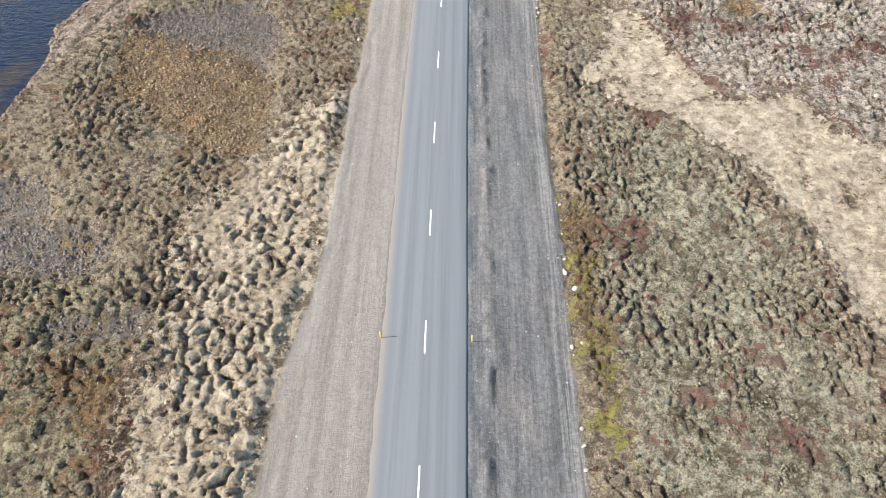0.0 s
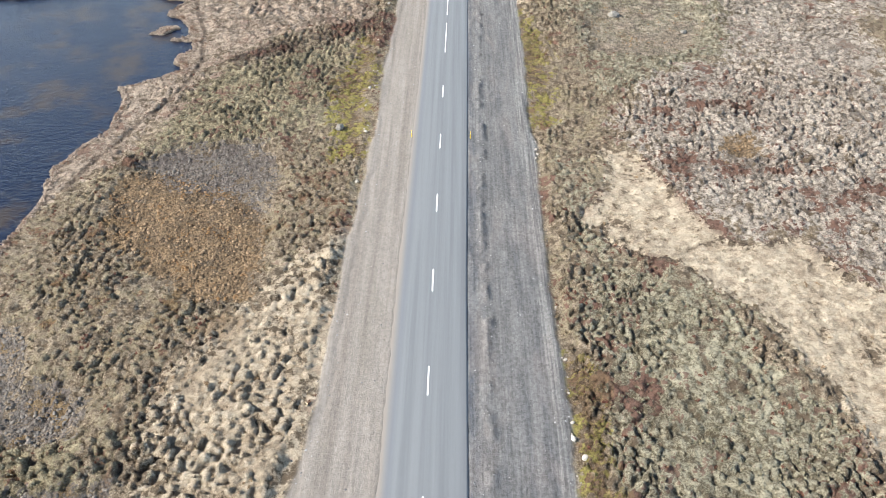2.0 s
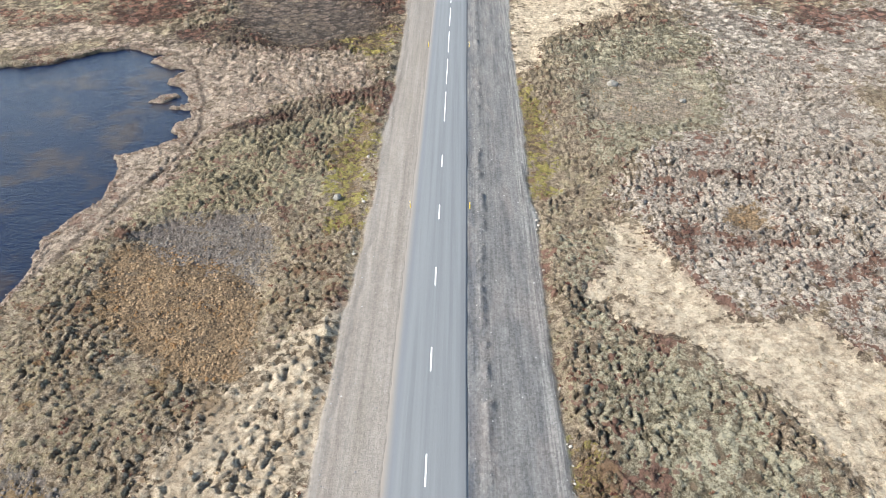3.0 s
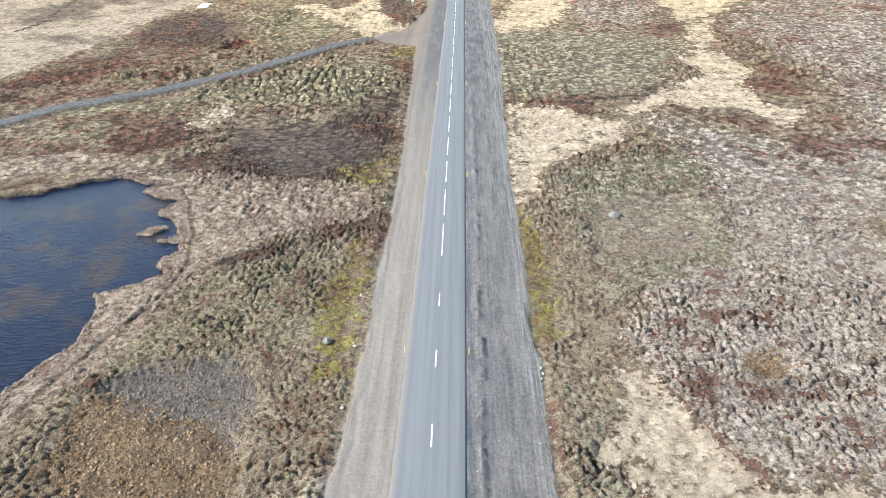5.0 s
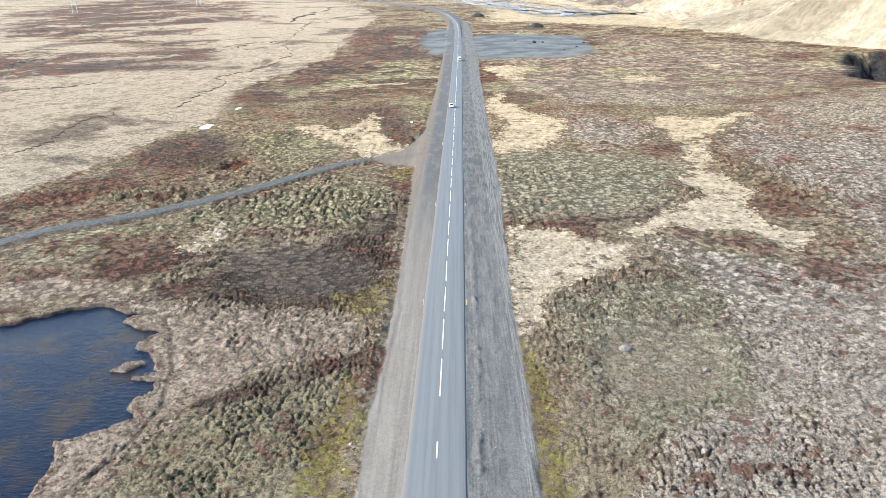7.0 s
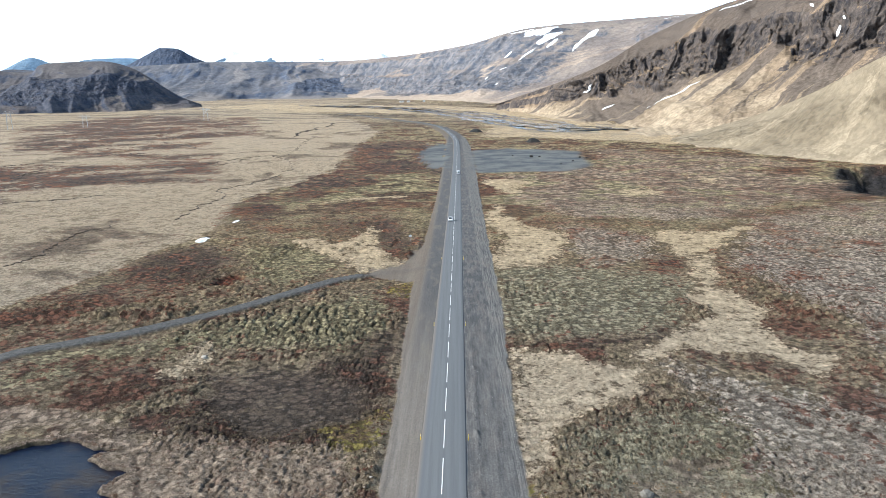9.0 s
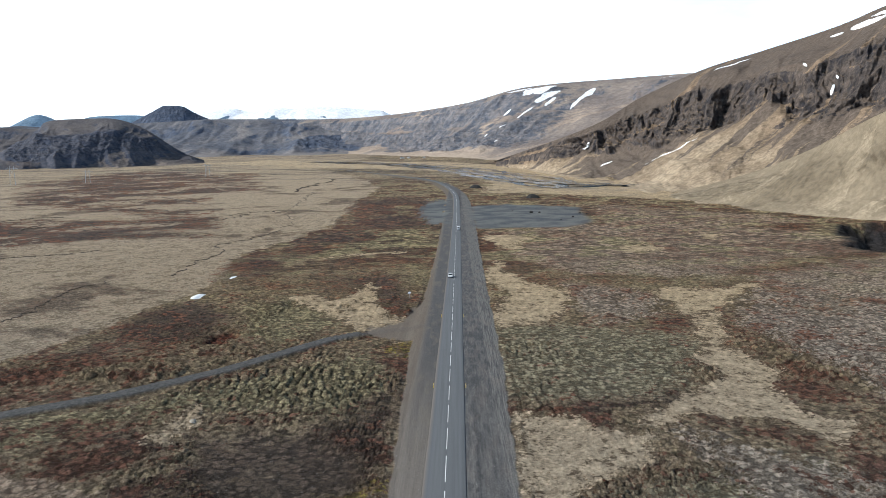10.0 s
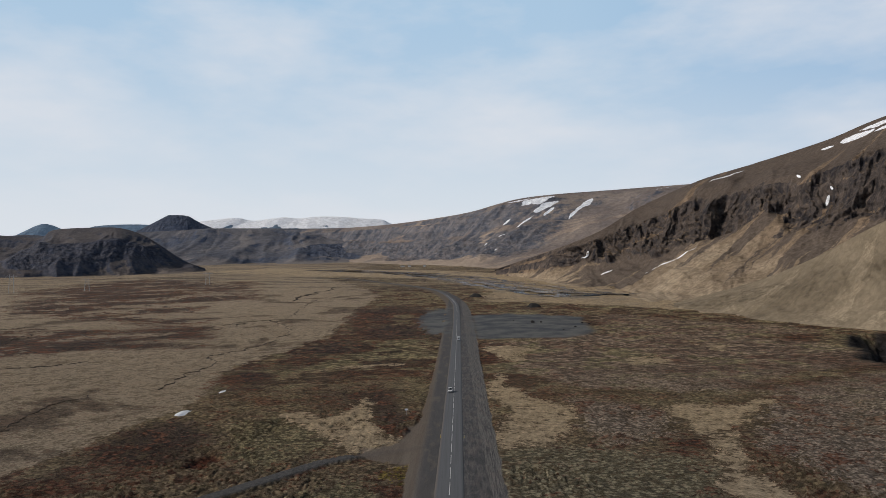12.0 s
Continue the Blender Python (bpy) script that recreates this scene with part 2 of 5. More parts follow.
MEADOW = ((45, 1010), (140, 960), (215, 880), (275, 830), (300, 1130), (240, 1600), (170, 2100), (-60, 2300), (-700, 2700), (-900, 2500), (-420, 2080), (0, 1750), (70, 1400))
PLAIN = ((-160, 120), (-122, 190), (-118, 212), (-112, 257), (-103, 330), (-126, 443), (-108, 540), (-101, 640), (-114, 880), (-120, 1140), (-150, 1314), (-250, 1665), (-383, 2005), (-300, 3200), (-2600, 3200), (-2600, 100))


def zones(x, y):
    """The ground's covers at points of the plan, as weights from 0 to 1."""
    wx = x + 2.0 * fbm(x, y, 8, 5, 11, 0.6) + 0.6 * fbm(x, y, 1.8, 2, 15)
    wy = y + 2.0 * fbm(x, y, 8, 5, 23, 0.6) + 0.6 * fbm(x, y, 1.8, 2, 27)
    far = np.clip(y / 160.0, 0.45, 9)
    wx, wy = x + (wx - x) * far, y + (wy - y) * far
    z = {}

    def cover(outlines, soft):
        total = np.zeros(x.shape)
        for outline in outlines:
            o = np.array(outline)
            m = 12 + 0.05 * o[:, 1].max()
            box = (wx > o[:, 0].min() - m) & (wx < o[:, 0].max() + m) & (wy > o[:, 1].min() - m) & (wy < o[:, 1].max() + m)
            if box.any():
                s = soft * (0.6 + far[box])
                total[box] = np.maximum(total[box], smooth(-s, s, inside(wx[box], wy[box], outline)))
        return total

    z["straw"] = np.maximum(cover(COVERS["straw"], 1.6), cover(COVERS["straw_hummocks"], 4.5))
    z["straw"] = np.maximum(z["straw"], 0.8 * cover((MEADOW,), 4.0))
    z["plain"] = cover((PLAIN, MEADOW), 3.0)
    z["gravel_brown"] = cover(COVERS["gravel_brown"], 2.2)
    z["gravel_grey"] = cover(COVERS["gravel_grey"], 1.8)
    z["moss"] = cover(COVERS["moss"], 2.2)
    z["sedge"] = cover(COVERS["sedge"], 2.5)
    z["green"] = cover(COVERS["green"], 5.0)
    z["mauve"] = cover(COVERS["mauve"], 5.0)
    z["brown"] = cover(COVERS["brown"], 5.0)
    z["sedge"] *= 1 - z["brown"] * 0.8
    px = x + 0.9 * fbm(x, y, 3.4, 4, 5, 0.6)
    py = y + 0.9 * fbm(x, y, 3.4, 4, 6, 0.6)
    z["pond"] = inside(px, py, POND)
    z["pond"] = np.minimum(z["pond"], -inside(px, py, ISLET))
    # verges of the road, the side track, the gravel yard
    off = x - road_x(y)
    left = np.interp(y, (0, 22, 33, 60, 120, 165, 225, 400, 700), (12.2, 11.2, 9.6, 9.0, 8.5, 9.6, 11.5, 11, 12))
    right = np.interp(y, (0, 60, 120, 200, 280, 620, 900), (11.8, 11.7, 11.5, 13.4, 13.6, 15.5, 15))
    ragged = 0.28 * fbm(x, y, 2.2, 3, 31) + 0.35 * fbm(x, y, 9, 2, 37)
    z["verge_in"] = np.minimum(off + left, right - off) - 40 * smooth(1500, 1900, y)
    z["verge"] = smooth(-0.3, 0.3, np.minimum(off + left, right - off) + ragged) * smooth(1900, 1500, y)
    z["verge"] = np.maximum(z["verge"], smooth(-1, 1, inside(wx, wy, FLARE)))
    z["verge_side"] = smooth(-0.5, 0.5, off)
    beside = along(x, y, TRACK)
    z["track"] = smooth(-0.4, 0.4, 2.5 - beside + 0.4 * ragged) * (1 - 0.8 * z["verge"])
    z["shoulder"] = smooth(8, 2.5, beside)
    z["yard"] = smooth(-5, 5, inside(x + 6 * fbm(x, y, 40, 3, 41), y + 14 * fbm(x, y, 60, 3, 43), PIT))
    z["yard"] = np.maximum(z["yard"], smooth(-4, 4, inside(wx, wy, ((-34, 770), (-24, 900), (-4, 900), (-4, 610), (-16, 610), (-28, 686)))))
    z["gully"] = inside(x + 9 * fbm(x, y, 30, 3, 51), y + 12 * fbm(x, y, 40, 3, 53), GULLY)
    z["scar"] = smooth(-1.5, 1.5, inside(wx, wy, ((-71, 226), (-70.5, 236), (-66, 244), (-62, 236), (-64, 228))))
    z["river"] = smooth(10, 2, along(x + 6 * fbm(x, y, 60, 3, 61), y + 25 * fbm(x, y, 120, 3, 63), ((330, 1040), (230, 1086), (172, 1140), (133, 1262), (87, 1472), (34, 1685), (-6, 1845), (-190, 2200), (-478, 2490))))
    z["path"] = smooth(0.55, 0.15, along(x + 0.4 * fbm(x, y, 5, 2, 149), y, ((-46, 122), (-43, 117), (-37.6, 103), (-35.6, 95), (-36.6, 86), (-40, 77), (-43.5, 64))))
    z["sand"] = smooth(95, 40, along(x, y, ((260, 1070), (172, 1140), (133, 1262), (87, 1472), (34, 1685), (-6, 1845)))) * smooth(-0.15, 0.25, fbm(x, y, 60, 4, 67))
    return z


def height(x, y, z, step):
    """The ground's height, with hummocks no finer than the spacing of the points."""
    keep = np.clip(1.25 - step / 1.1, 0, 1)
    tame = np.clip(z["verge"] + z["track"] + z["yard"], 0, 1)
    d1, r1, e1 = cells(x + 0.85 * fbm(x, y, 2.6, 3, 79), y + 0.85 * fbm(x, y, 2.6, 3, 80), 1.0, 71, True)
    d2, r2 = cells(x + 0.3 * fbm(x, y, 1.5, 2, 75), y, 0.74, 81)
    big = smooth(0.0, 0.20 + 0.22 * r1, e1) * np.clip(1.25 - (d1 / 0.85) ** 3, 0.2, 1) * (0.55 + 0.6 * r1)
    small = np.clip(1.2 - (d2 / 0.66) ** 3, 0, 1) * (0.4 + 0.8 * r2)
    uneven = np.clip(0.55 + 0.7 * fbm(x, y, 13, 4, 91), 0.1, 1.3)
    lumps, own, gap = cells(x + 0.9 * fbm(x, y, 2.8, 3, 77), y + 0.9 * fbm(x, y, 2.8, 3, 78), 1.15, 73, True)
    lumps = smooth(0.0, 0.24 + 0.22 * own, gap) * np.clip(1.25 - (lumps / 0.85) ** 3, 0.2, 1) * (0.65 + 0.5 * own)
    closed = np.clip(0.40 - 0.75 * fbm(x, y, 4.0, 3, 97), 0.0, 0.85)
    big, lumps = big + (0.75 - big) * closed, lumps + (0.85 - lumps) * closed
    big = big + (lumps - big) * smooth(0.4, 0.8, z["straw"]) * smooth(0, -5, x)
    rough = 0.40 + 0.56 * uneven + 0.10 * z["straw"] * smooth(40, 15, np.abs(x + 15)) * smooth(75, 55, y)
    rough = rough * (1 - 0.78 * z["straw"] * smooth(8, 14, x)) * (1 - 0.6 * z["plain"]) * (1 - 0.5 * z["sedge"])
    rough = rough * (1 - 0.85 * np.clip(z["gravel_brown"] + z["gravel_grey"], 0, 1)) * (1 - 0.55 * z["moss"]) * (1 - tame) * (1 - 0.6 * z["shoulder"]) * smooth(0.0, -1.8, z["verge_in"]) * (1 - 0.30 * z["green"] * smooth(12, 16, x))
    soft = np.clip((1.25 - step / 2.6) * smooth(0.35, 0.9, step), 0, 1)
    d3, r3, e3 = cells(x + 1.2 * fbm(x, y, 5, 3, 83), y, 2.3, 85, True)
    knolls = soft * rough * (0.5 + 0.6 * r3) * smooth(0, 0.5, e3) * 1.15 * np.clip(0.75 + 1.1 * fbm(x, y, 22, 3, 93), 0.15, 1.3)
    vastly = np.clip(1.25 - step / 7.0, 0, 1) * smooth(1.6, 2.8, step)
    d4, r4 = cells(x + 2 * fbm(x, y, 14, 2, 87), y, 6.5, 89)
    knolls = knolls + vastly * rough * (0.4 + 0.7 * r4) * np.clip(1.2 - (d4 / 0.65) ** 3, 0, 1) * 1.5
    h = knolls + rough * keep * (0.8 * big + 0.4 * small) + 0.09 * keep * fbm(x, y, 0.7, 2, 95) * (1 - tame)
    h = h + 0.22 * fbm(x, y, 16, 3, 101) * (1 - tame) + 0.8 * fbm(x, y, 70, 3, 111) * (1 - tame) * smooth(130, 260, np.abs(x) + 0.5 * y)
    h = h + 9 * fbm(x, y, 260, 4, 121) * smooth(40, 400, np.abs(x - road_x(y))) * smooth(400, 1200, y) * (1 - 0.5 * z["plain"])
    h = h + 0.03 * fbm(x, y, 0.9, 3, 131) * z["verge"] * keep + 0.05 * fbm(x, y, 0.8, 3, 133) * keep * np.clip(z["gravel_brown"] + z["gravel_grey"], 0, 1)
    h = h - 0.38 * z["gravel_grey"] * (1 - tame) - 0.12 * z["gravel_brown"] + 0.10 * np.sin(z["pond"] * 2.3 + 1.5 * fbm(x, y, 6, 2, 137)) * z["sedge"] * keep
    out = x - road_x(y)
    h = h + keep * np.exp(-((out - 5.1 - 0.35 * fbm(x, y, 12, 2, 143)) / 0.5) ** 2) * (0.05 + 0.30 * np.clip(fbm(x, y, 1.3, 3, 145) + 0.15, 0, 1)) * smooth(260, 200, y)
    rim = z["verge_in"] + 0.5 * fbm(x, y, 5, 2, 147)
    h = h + keep * z["verge"] * (0.03 * np.exp(-((rim - 0.35) / 0.4) ** 2) - 0.035 * np.exp(-((rim - 1.15) / 0.28) ** 2) * smooth(0, -3, out))
    h = h - 0.22 * keep * z["path"]
    off = np.abs(out)
    h = h - 0.06 - 0.03 * np.clip(off - 3, 0, 10) - 0.12 * smooth(9, 13, off)
    h = h - 0.16 * smooth(0.3, -2.5, z["verge_in"]) * smooth(30, 16, off)
    h = h - 0.25 * smooth(3.6, 2.8, off) * smooth(2000, 1900, y)
    h = h + 0.85 * z["track"]
    # pond, gully and scar
    h = h - 2.6 * smooth(-0.25, 1.1, z["pond"])
    edge = smooth(-9, -0.5, z["pond"])
    h = h * (1 - 0.5 * edge) - 0.15 * edge
    h = h - 15 * smooth(-1, 9, z["gully"]) + 7 * smooth(-1, 4, z["gully"]) * fbm(x, y, 16, 3, 141)
    h = h - 1.1 * z["scar"] + 0.5 * smooth(0.1, 0.5, z["scar"]) * smooth(0.9, 0.5, z["scar"])
    h = h - 0.5 * z["river"]
    return h + valley(y)


def ticks(lo, hi, fine_lo, fine_hi, fine, growth):
    up, down = [fine_lo], []
    while up[-1] < fine_hi:
        up.append(up[-1] + fine)
    while up[-1] < hi:
        d = up[-1] - fine_hi
        up.append(up[-1] + fine + growth * d + 0.018 * max(d - 100, 0))
    at = fine_lo
    while at > lo:
        at -= fine + growth * 1.6 * (fine_lo - at) if growth else fine
        down.append(at)
    return np.array(down[::-1] + up)


def sheet(name, pos, attributes, material, cyclic=False):
    """A smooth mesh from a grid of places (rows, columns, 3), with colour attributes."""
    rows, cols = pos.shape[:2]
    me = bpy.data.meshes.new(name)
    me.vertices.add(rows * cols)
    me.vertices.foreach_set("co", pos.reshape(-1).astype(np.float32))
    i = (np.arange(rows - 1)[:, None] * cols + np.arange(cols - 1)[None, :]).ravel()
    quads = np.stack([i, i + 1, i + cols + 1, i + cols], 1).astype(np.int32)
    me.loops.add(quads.size)
    me.loops.foreach_set("vertex_index", quads.ravel())
    me.polygons.add(len(quads))
    me.polygons.foreach_set("loop_start", np.arange(len(quads), dtype=np.int32) * 4)
    me.polygons.foreach_set("use_smooth", np.ones(len(quads), bool))
    for key, data in attributes.items():
        me.color_attributes.new(key, "FLOAT_COLOR", "POINT").data.foreach_set("color", np.ascontiguousarray(data, np.float32).ravel())
    me.update()
    me.validate()
    me.materials.append(material)
    return new(name, me)


# ---------------------------------------------------------------- materials
class Nodes:
    """Short ways to write a node material."""

    def __init__(self, name, rough=0.9, metal=0.0):
        self.mat = bpy.data.materials.new(name)
        self.mat.use_nodes = True
        self.n, self.l = self.mat.node_tree.nodes, self.mat.node_tree.links
        self.out = self.n["Principled BSDF"]
        self.out.inputs["Roughness"].default_value = rough
        self.out.inputs["Metallic"].default_value = metal

    def plug(self, value, socket):
        if hasattr(value, "is_output"):
            self.l.new(value, socket)
        else:
            socket.default_value = value

    def place(self, scale=(1, 1, 1)):
        c = self.n.new("ShaderNodeTexCoord")
        m = self.n.new("ShaderNodeMapping")
        m.inputs["Scale"].default_value = scale
        self.l.new(c.outputs["Object"], m.inputs["Vector"])
        return m.outputs["Vector"]

    def place_y(self):
        s = self.n.new("ShaderNodeSeparateXYZ")
        self.l.new(self.place(), s.inputs["Vector"])
        return s.outputs["Y"]

    def noise(self, scale, detail=4, rough=0.55, at=None, distort=0.0):
        t = self.n.new("ShaderNodeTexNoise")
        for key, value in (("Scale", scale), ("Detail", detail), ("Roughness", rough), ("Distortion", distort)):
            t.inputs[key].default_value = value
        self.l.new(at or self.place(), t.inputs["Vector"])
        return t.outputs["Fac"]

    def voronoi(self, scale, at=None, feature="F1", output="Distance"):
        t = self.n.new("ShaderNodeTexVoronoi")
        t.feature = feature
        t.inputs["Scale"].default_value = scale
        self.l.new(at or self.place(), t.inputs["Vector"])
        return t.outputs[output]

    def span(self, value, a, b, c=0.0, d=1.0):
        r = self.n.new("ShaderNodeMapRange")
        r.interpolation_type = "SMOOTHSTEP"
        self.plug(value, r.inputs["Value"])
        for key, v in (("From Min", a), ("From Max", b), ("To Min", c), ("To Max", d)):
            self.plug(v, r.inputs[key])
        return r.outputs["Result"]

    def math(self, kind, a, b=0.0):
        m = self.n.new("ShaderNodeMath")
        m.operation = kind
        self.plug(a, m.inputs[0])
        self.plug(b, m.inputs[1])
        return m.outputs["Value"]

    def mix(self, factor, a, b, kind="MIX"):
        m = self.n.new("ShaderNodeMix")
        m.data_type, m.blend_type = "RGBA", kind
        self.plug(factor, m.inputs["Factor"])
        for value, key in ((a, "A"), (b, "B")):
            self.plug((*value, 1) if isinstance(value, tuple) and len(value) == 3 else value, m.inputs[key])
        return m.outputs["Result"]

    def attribute(self, name):
        a = self.n.new("ShaderNodeAttribute")
        a.attribute_name = name
        s = self.n.new("ShaderNodeSeparateColor")
        self.l.new(a.outputs["Color"], s.inputs["Color"])
        return s.outputs["Red"], s.outputs["Green"], s.outputs["Blue"], a.outputs["Alpha"]

    def lightness(self, color, value):
        h = self.n.new("ShaderNodeHueSaturation")
        self.plug((*color, 1) if isinstance(color, tuple) and len(color) == 3 else color, h.inputs["Color"])
        self.plug(value, h.inputs["Value"])
        return h.outputs["Color"]

    def island(self):
        return self.n.new("ShaderNodeNewGeometry").outputs["Random Per Island"]

    def done(self, color, bump=None, strength=0.5, distance=0.05, rough=None):
        self.plug((*color, 1) if isinstance(color, tuple) else color, self.out.inputs["Base Color"])
        if bump is not None:
            b = self.n.new("ShaderNodeBump")
            b.inputs["Strength"].default_value, b.inputs["Distance"].default_value = strength, distance
            self.plug(bump, b.inputs["Height"])
            self.l.new(b.outputs["Normal"], self.out.inputs["Normal"])
        if rough is not None:
            self.plug(rough, self.out.inputs["Roughness"])
        return self.mat


def ground_material():
    m = Nodes("moorland", 0.95)
    m.out.inputs["Sheen Weight"].default_value, m.out.inputs["Sheen Roughness"].default_value, m.out.inputs["Sheen Tint"].default_value = 0.04, 0.5, (1.0, 0.86, 0.70, 1)
    m.out.inputs["Specular IOR Level"].default_value = 0.12
    here = m.place()
    fine = m.noise(6.0, 7, 0.7, here, 0.5)
    mid = m.noise(1.3, 6, 0.62, here, 0.3)
    step = m.noise(0.34, 5, 0.62, here, 0.4)
    wide = m.noise(0.09, 5, 0.62, here, 0.3)
    vast = m.noise(0.017, 5, 0.62, here)
    clump = m.voronoi(1.25, here, output="Color")
    pebble = m.voronoi(4.5, here, output="Color")
    grit = m.voronoi(11.0, here)
    straw, brownish, grey, moss = m.attribute("cover_a")
    green, mauve, brown, sedge = m.attribute("cover_b")
    plain, verge, track, bare = m.attribute("cover_c")
    wet, yard, side, scar = m.attribute("cover_d")
    grainy = m.math("ADD", m.math("MULTIPLY", fine, 0.75), m.math("ADD", m.math("MULTIPLY", mid, 0.75), m.math("MULTIPLY", step, 0.55)))
    grainy = m.math("ADD", grainy, m.math("MULTIPLY", wide, m.span(m.place_y(), 150.0, 500.0, 0.0, 0.7)))
    f = m.span(m.math("SUBTRACT", grainy, m.span(m.place_y(), 150.0, 500.0, 0.525, 0.875)), 0.36, 0.64)
    coarse = m.math("ADD", m.math("MULTIPLY", mid, 0.35), m.math("ADD", m.math("MULTIPLY", step, 0.40), m.math("MULTIPLY", wide, 0.25)))
    away = m.span(m.place_y(), 110.0, 280.0)
    f = m.math("ADD", m.math("MULTIPLY", f, m.math("SUBTRACT", 1.0, away)), m.math("MULTIPLY", m.span(coarse, 0.435, 0.565), away))
    g = m.span(mid, 0.38, 0.62)
    pos = m.n.new("ShaderNodeSeparateXYZ")
    m.l.new(here, pos.inputs["Vector"])
    across = pos.outputs["X"]
    # a ragged field by which neighbouring covers interlock
    tear = m.math("ADD", m.math("MULTIPLY", m.math("SUBTRACT", mid, 0.5), 2.6), m.math("MULTIPLY", m.math("SUBTRACT", step, 0.5), 3.2))
    tear = m.math("ADD", tear, m.math("MULTIPLY", m.math("SUBTRACT", wide, 0.5), 2.2))
    reach = m.noise(0.016, 7, 0.68, here, 0.5)
    tear = m.math("ADD", tear, m.math("MULTIPLY", m.math("SUBTRACT", reach, 0.5), m.span(pos.outputs["Y"], 200.0, 700.0, 0.0, 5.0)))

    def over(weight, amount):
        ragged = m.math("MULTIPLY", m.math("MULTIPLY", tear, amount), m.span(weight, 0.0, 0.35))
        return m.span(m.math("ADD", weight, ragged), 0.38, 0.58)

    def lay(below, weight, dark, light, amount=0.8, most=1.0):
        mask = over(weight, amount)
        if most < 1:
            mask = m.math("MULTIPLY", mask, most)
        return m.mix(mask, below, m.mix(f, dark, light))

    def blend(a, b, weight):
        return m.math("ADD", a, m.math("MULTIPLY", m.math("SUBTRACT", b, 0.5), weight))

    # heath: dry grass, crowberry, heather and moss in one mottle, at several sizes of patch
    pale = m.mix(f, (0.108, 0.078, 0.051), (0.400, 0.318, 0.228))
    olive = m.mix(f, (0.064, 0.048, 0.025), (0.262, 0.214, 0.132))
    umber = m.mix(f, (0.026, 0.016, 0.011), (0.140, 0.088, 0.062))
    russet = m.mix(f, (0.034, 0.014, 0.009), (0.165, 0.076, 0.052))
    distant = m.span(pos.outputs["Y"], 200.0, 460.0)
    sappy = m.span(across, -9.0, -11.0)
    tops = m.mix(sappy, (0.350, 0.322, 0.232), m.mix(m.span(pos.outputs["Y"], 100.0, 160.0), (0.330, 0.278, 0.172), (0.360, 0.320, 0.200)))
    moss_grey = m.mix(f, (0.086, 0.070, 0.042), tops)
    moss_grey = m.mix(m.math("MULTIPLY", distant, 0.95), moss_grey, m.mix(f, (0.064, 0.053, 0.029), (0.345, 0.300, 0.194)))
    lilac = m.mix(f, (0.130, 0.104, 0.086), (0.490, 0.420, 0.352))
    lilac = m.mix(m.math("MULTIPLY", distant, 0.9), lilac, m.mix(f, (0.092, 0.066, 0.050), (0.470, 0.375, 0.300)))
    heath = m.mix(m.span(blend(step, mid, 0.8), 0.46, 0.56, 0.0, 0.8), pale, olive)
    heath = m.mix(m.math("MULTIPLY", over(green, 0.9), 0.85), heath, moss_grey)
    heath = m.mix(m.math("MULTIPLY", over(mauve, 0.9), 0.85), heath, lilac)
    field = blend(blend(blend(wide, step, 0.7), mid, 0.5), vast, 0.7)
    start = m.math("ADD", 0.590, m.math("MULTIPLY", mauve, 0.012))
    start = m.math("ADD", start, m.math("MULTIPLY", green, 0.045))
    start = m.math("SUBTRACT", start, m.math("MULTIPLY", brown, 0.12))
    start = m.math("SUBTRACT", start, m.math("MULTIPLY", distant, 0.020))
    ling = m.span(m.math("SUBTRACT", field, start), -0.022, 0.022)
    bush = m.mix(m.span(blend(blend(vast, step, 0.8), mid, 0.5), 0.47, 0.56), umber, russet)
    color = m.mix(m.math("MULTIPLY", ling, m.span(distant, 0.0, 1.0, 0.92, 0.55)), heath, bush)
    mosaic = m.math("ADD", m.math("MULTIPLY", m.noise(0.030, 6, 0.72, here, 0.8), 0.8), m.math("MULTIPLY", reach, 0.2))
    color = m.mix(m.math("MULTIPLY", m.math("MULTIPLY", distant, m.span(mauve, 0.2, 0.8, 1.0, 0.55)), m.span(mosaic, 0.505, 0.522, 0.0, 0.9)), color, m.lightness(bush, 0.72))
    color = m.mix(m.math("MULTIPLY", distant, m.span(mosaic, 0.478, 0.448, 0.0, 0.85)), color, m.lightness(moss_grey, 1.12))
    deep = m.mix(m.span(blend(blend(wide, step, 1.0), vast, 0.8), 0.53, 0.62), m.mix(f, (0.014, 0.009, 0.008), (0.078, 0.053, 0.044)), m.mix(m.span(blend(step, wide, 0.8), 0.46, 0.54), olive, russet))
    color = lay(color, plain, m.mix(m.span(pos.outputs["Y"], 500.0, 1000.0), (0.175, 0.139, 0.102), (0.225, 0.181, 0.135)), (0.480, 0.400, 0.308), 0.35)
    drift = m.noise(0.011, 7, 0.68, here, 0.6)
    worn = m.math("ADD", drift, m.math("MULTIPLY", m.math("SUBTRACT", step, 0.5), 0.25))
    color = m.mix(m.math("MULTIPLY", plain, m.span(worn, 0.55, 0.60, 0.0, 0.75)), color, m.mix(f, (0.022, 0.015, 0.012), (0.105, 0.074, 0.055)))
    color = m.mix(m.math("MULTIPLY", plain, m.span(worn, 0.38, 0.44, 0.55, 0.0)), color, m.mix(f, (0.210, 0.166, 0.122), (0.400, 0.330, 0.252)))
    bands = m.noise(1.0, 6, 0.62, m.place((0.0032, 0.0055, 1)), 0.6)
    remote = m.span(pos.outputs["Y"], 1150.0, 1700.0)
